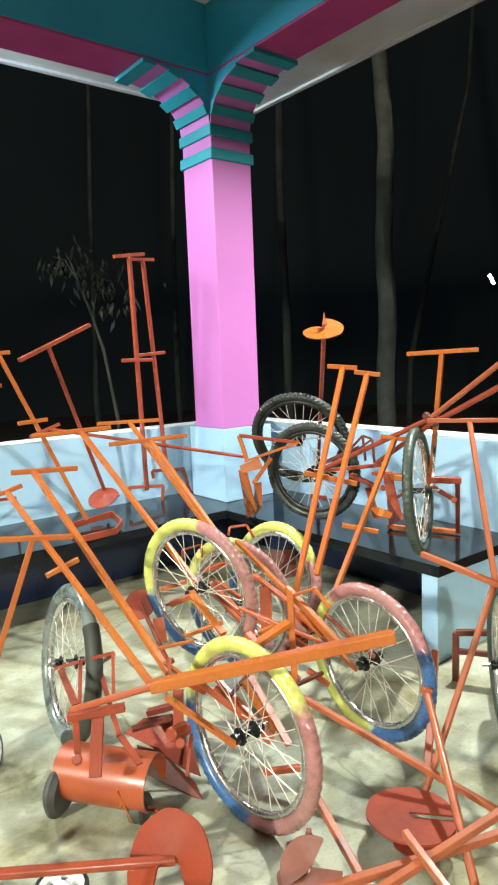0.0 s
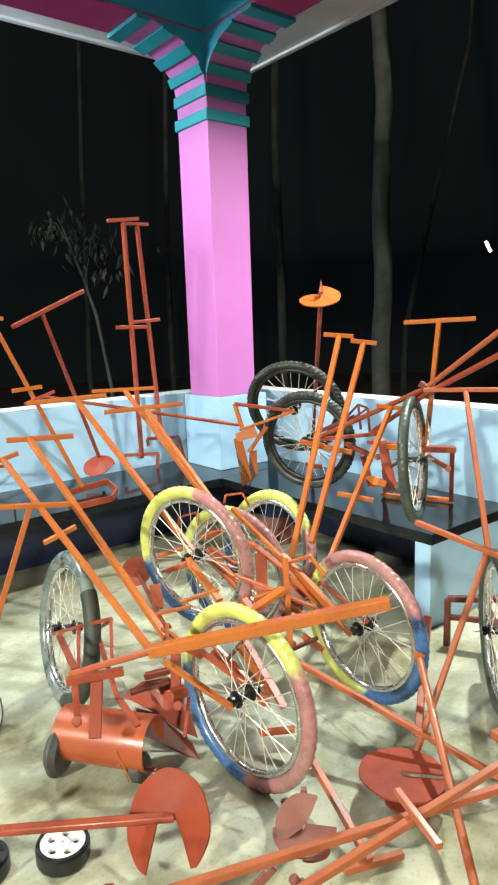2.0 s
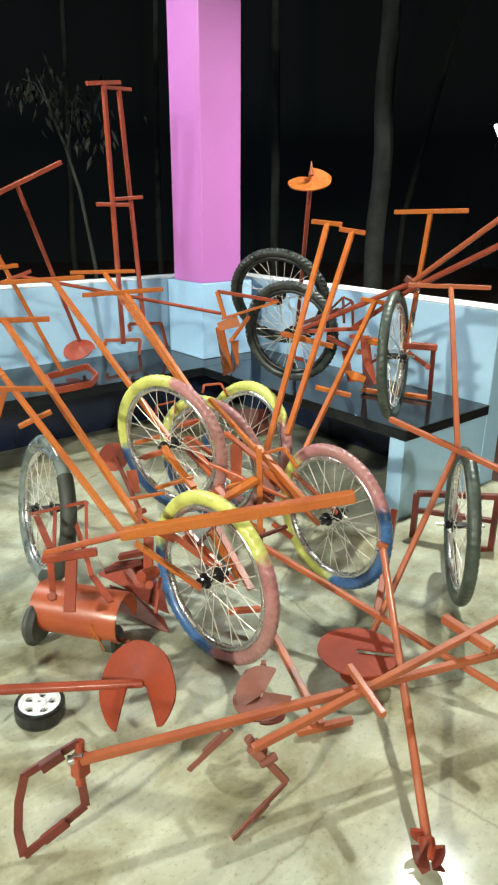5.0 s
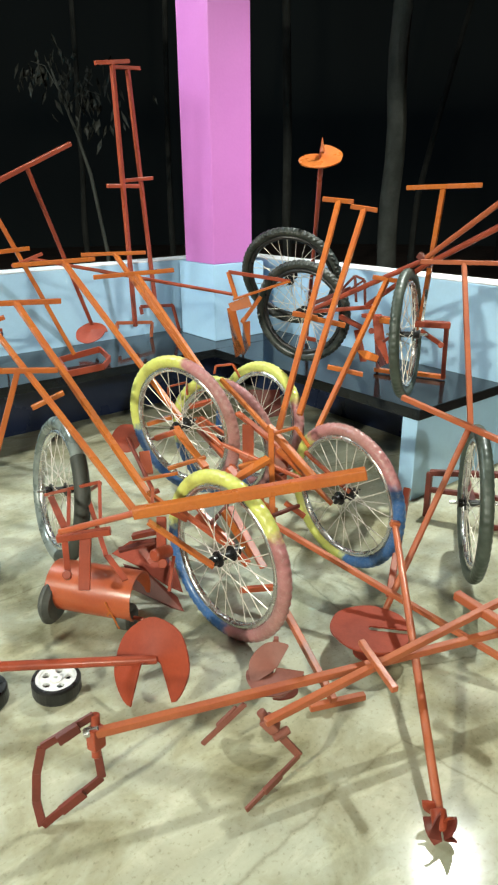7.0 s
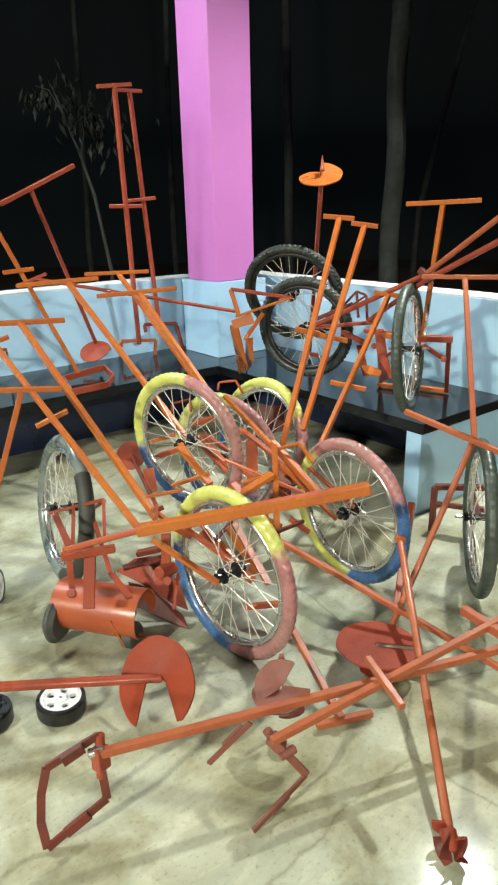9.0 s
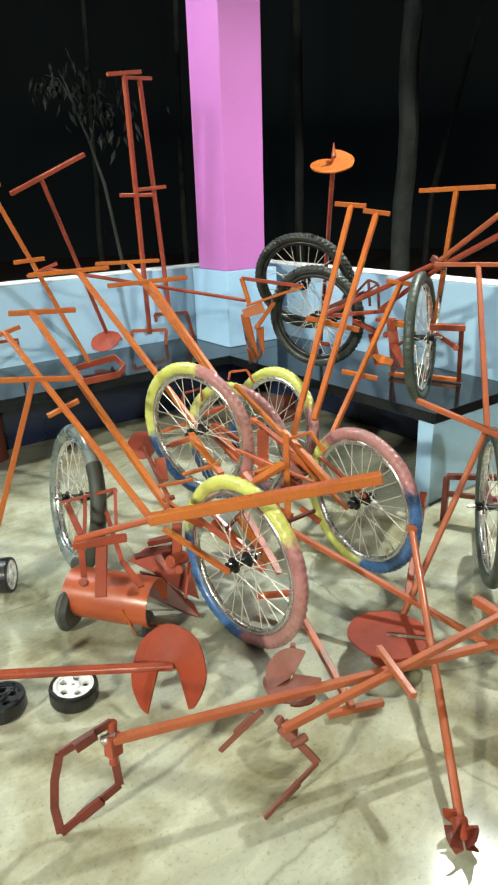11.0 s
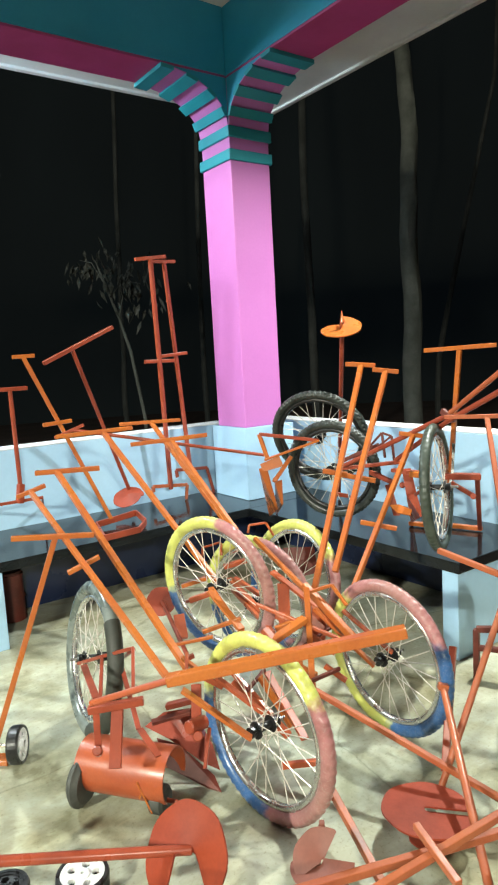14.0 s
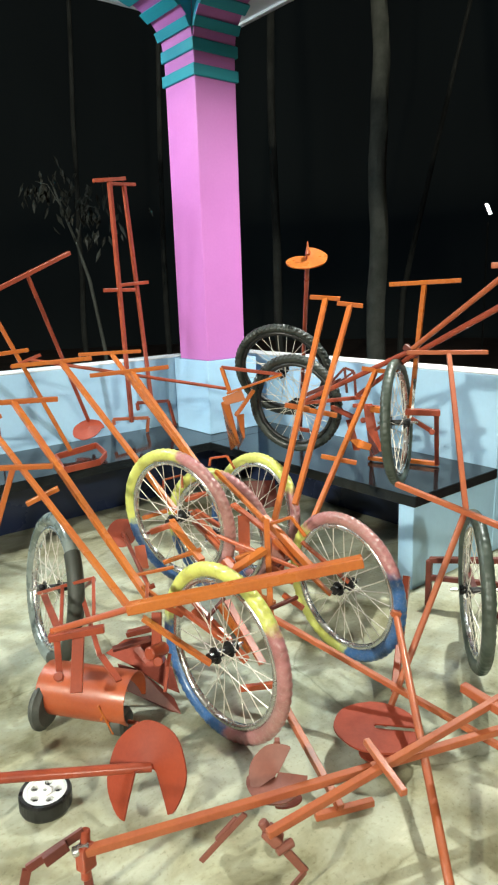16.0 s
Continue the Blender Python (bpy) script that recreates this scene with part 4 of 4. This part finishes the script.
chain(e, "stay", ((1.693, 2.674, 0.693), (1.705, 2.678, 0.731), (1.774, 2.630, 0.738), (1.792, 2.595, 0.675)), 0.010, None, DRUM)
bar(e, "stay", (1.232, 2.603, 0.416), (1.200, 2.522, 0.339), 0.05, 0.02, DRUM)
bar(e, "stay", (1.120, 2.451, 0.359), (1.246, 2.336, 0.395), 0.014, None, ORANGE)
bar(e, "fork", (1.804, 2.454, 0.511), (1.703, 2.092, 0.455), 0.026, 0.012, DRUM)
plate(e, "guard", ((1.992, 2.782, 0.530), (2.122, 2.675, 0.529), (2.107, 2.632, 0.398), (1.982, 2.723, 0.369)), 0.008, RUST)

# ---- outside: trees in the dark and a far lamp ----
def tree(path, r0, r1, label, limbs=(), bark=BARK):
    t = thing("tree", path[0], label, "tree", "trees outside")

    def stem(name, pts, ra, rb):
        bm = bmesh.new()
        prev = None
        for i, p in enumerate(pts):
            d = (Vector(pts[min(i + 1, len(pts) - 1)]) - Vector(pts[max(i - 1, 0)])).normalized()
            m, _ = along(p, Vector(p) + d, (1, 0.2, 0))
            r = ra + (rb - ra) * i / (len(pts) - 1)
            row = [bm.verts.new(m @ Vector((r * (1 + 0.12 * math.sin(3 * a + i)) * math.cos(a), r * math.sin(a), 0))) for a in [math.tau * k / 12 for k in range(12)]]
            if prev:
                for k in range(12):
                    bm.faces.new((prev[k], prev[(k + 1) % 12], row[(k + 1) % 12], row[k]))
            prev = row
        return finish(name, bm, bark, t, "", True)
    smooth_path = []
    for i in range(len(path) - 1):
        for k in range(6):
            f = k / 6
            p = Vector(lerp(path[i], path[i + 1], f))
            smooth_path.append(p + Vector((noise.noise(p * 0.8), noise.noise(p * 0.8 + Vector((9, 0, 0))), 0)) * r0 * 0.5)
    smooth_path.append(Vector(path[-1]))
    stem("trunk", smooth_path, r0, r1)
    for a, b, r in limbs:
        mid = Vector(lerp(a, b, 0.5)) + Vector((0, 0, 0.15))
        stem("limb", [Vector(a), mid, Vector(b)], r, r * 0.4)
    return t


tree(((7.047, 6.188, -0.470), (7.046, 6.187, 0.470), (7.394, 6.444, 3.179), (7.631, 6.656, 4.495), (7.792, 6.872, 5.598), (7.953, 7.141, 6.904), (8.101, 7.388, 8.459)), 0.135, 0.10, "pale bare tree trunk standing in the dark")
# the farther trunks get the darkened bark, so they look dim
tree(((8.164, 9.415, -0.470), (8.155, 9.428, 1.456), (8.204, 9.600, 3.443), (8.207, 9.649, 5.165), (8.498, 9.585, 9.309)), 0.085, 0.06, "slender tree trunk faint in the dark", (), DIMMED_BARK)
tree(((11.594, 9.362, -0.470), (11.642, 9.348, 1.339), (11.803, 8.987, 3.236), (12.001, 8.183, 6.752), (11.550, 7.666, 9.407)), 0.07, 0.03, "thin leaning tree trunk faint in the dark", (), DIMMED_BARK)
tree(((7.251, 11.911, -0.470), (7.251, 11.933, 0.586), (7.237, 11.906, 2.916), (6.951, 11.001, 9.015)), 0.07, 0.04, "thin tree trunk in the dark", (), DIMMED_BARK)
tree(((6.201, 13.628, -0.470), (6.190, 13.653, 0.606), (6.229, 13.631, 2.573), (6.054, 12.551, 9.456)), 0.07, 0.04, "thin tree trunk in the dark", (), DIMMED_BARK)

# a young tree with drooping leaves
young = tree(((4.873, 10.058, -0.470), (4.861, 10.069, 0.597), (4.739, 10.174, 1.768), (4.599, 10.214, 2.318), (4.467, 10.374, 2.870), (4.383, 10.507, 3.283)), 0.036, 0.014, "young tree with drooping narrow leaves, lit from the pavilion",
             (((4.599, 10.214, 2.318), (4.749, 9.897, 3.091), 0.012), ((4.487, 10.234, 2.676), (4.802, 9.750, 2.814), 0.010), ((4.467, 10.374, 2.870), (4.217, 10.728, 3.304), 0.010)))
rng = random.Random(4)
bm = bmesh.new()
for c, n, spread in (((4.365, 10.535, 3.152), 30, 0.26), ((4.749, 9.909, 3.004), 28, 0.22), ((4.801, 9.772, 2.641), 24, 0.22), ((4.217, 10.738, 3.242), 12, 0.14), ((4.610, 10.156, 2.850), 18, 0.25)):
    for _ in range(n):
        p = Vector(c) + Vector((rng.gauss(0, spread), rng.gauss(0, spread), rng.gauss(0, spread * 0.8)))
        ln, wd = rng.uniform(0.12, 0.28), rng.uniform(0.026, 0.050)
        m = Matrix.Translation(p) @ Euler((rng.uniform(-0.5, 0.5) + math.pi, rng.uniform(-0.6, 0.6), rng.uniform(0, 6.28))).to_matrix().to_4x4()
        pts = [m @ Vector(v) for v in ((0, 0, 0), (wd, 0.01, ln * 0.4), (0, 0.03, ln), (-wd, 0.01, ln * 0.4), (0, -0.012, ln * 0.45))]
        v = [bm.verts.new(q) for q in pts]
        for f in ((0, 1, 4), (1, 2, 4), (2, 3, 4), (3, 0, 4)):
            bm.faces.new([v[k] for k in f])
finish("crown", bm, LEAF, young, "sparse drooping leaves")

# far street lamp
m_glow, nt, p = material("lamp_glow")
p.inputs["Emission Color"].default_value = (1, 0.98, 0.95, 1)
p.inputs["Emission Strength"].default_value = 12
top = Vector((17.196, 10.852, 3.486))
e = thing("street_lamp", (top.x, top.y, -0.45), "far street lamp alight on a thin pole", "street lamp")
rod(e, "pole", (top.x, top.y, -0.45), (top.x, top.y, top.z - 0.35), 0.025, DIMMED_BARK)
m_arm = (-0.094, 0.099, 0.278)
bar(e, "lamp_head", tuple(top - Vector(m_arm) * 0.5), tuple(top + Vector(m_arm) * 0.5), 0.10, 0.06, m_glow, "glowing lamp head")

# an added ring all round, far behind the trees; its faint glow imitates night haze
m_far, nt, p = material("night_haze_glow", 1.0)
p.inputs["Base Color"].default_value = (0.01, 0.012, 0.01, 1)
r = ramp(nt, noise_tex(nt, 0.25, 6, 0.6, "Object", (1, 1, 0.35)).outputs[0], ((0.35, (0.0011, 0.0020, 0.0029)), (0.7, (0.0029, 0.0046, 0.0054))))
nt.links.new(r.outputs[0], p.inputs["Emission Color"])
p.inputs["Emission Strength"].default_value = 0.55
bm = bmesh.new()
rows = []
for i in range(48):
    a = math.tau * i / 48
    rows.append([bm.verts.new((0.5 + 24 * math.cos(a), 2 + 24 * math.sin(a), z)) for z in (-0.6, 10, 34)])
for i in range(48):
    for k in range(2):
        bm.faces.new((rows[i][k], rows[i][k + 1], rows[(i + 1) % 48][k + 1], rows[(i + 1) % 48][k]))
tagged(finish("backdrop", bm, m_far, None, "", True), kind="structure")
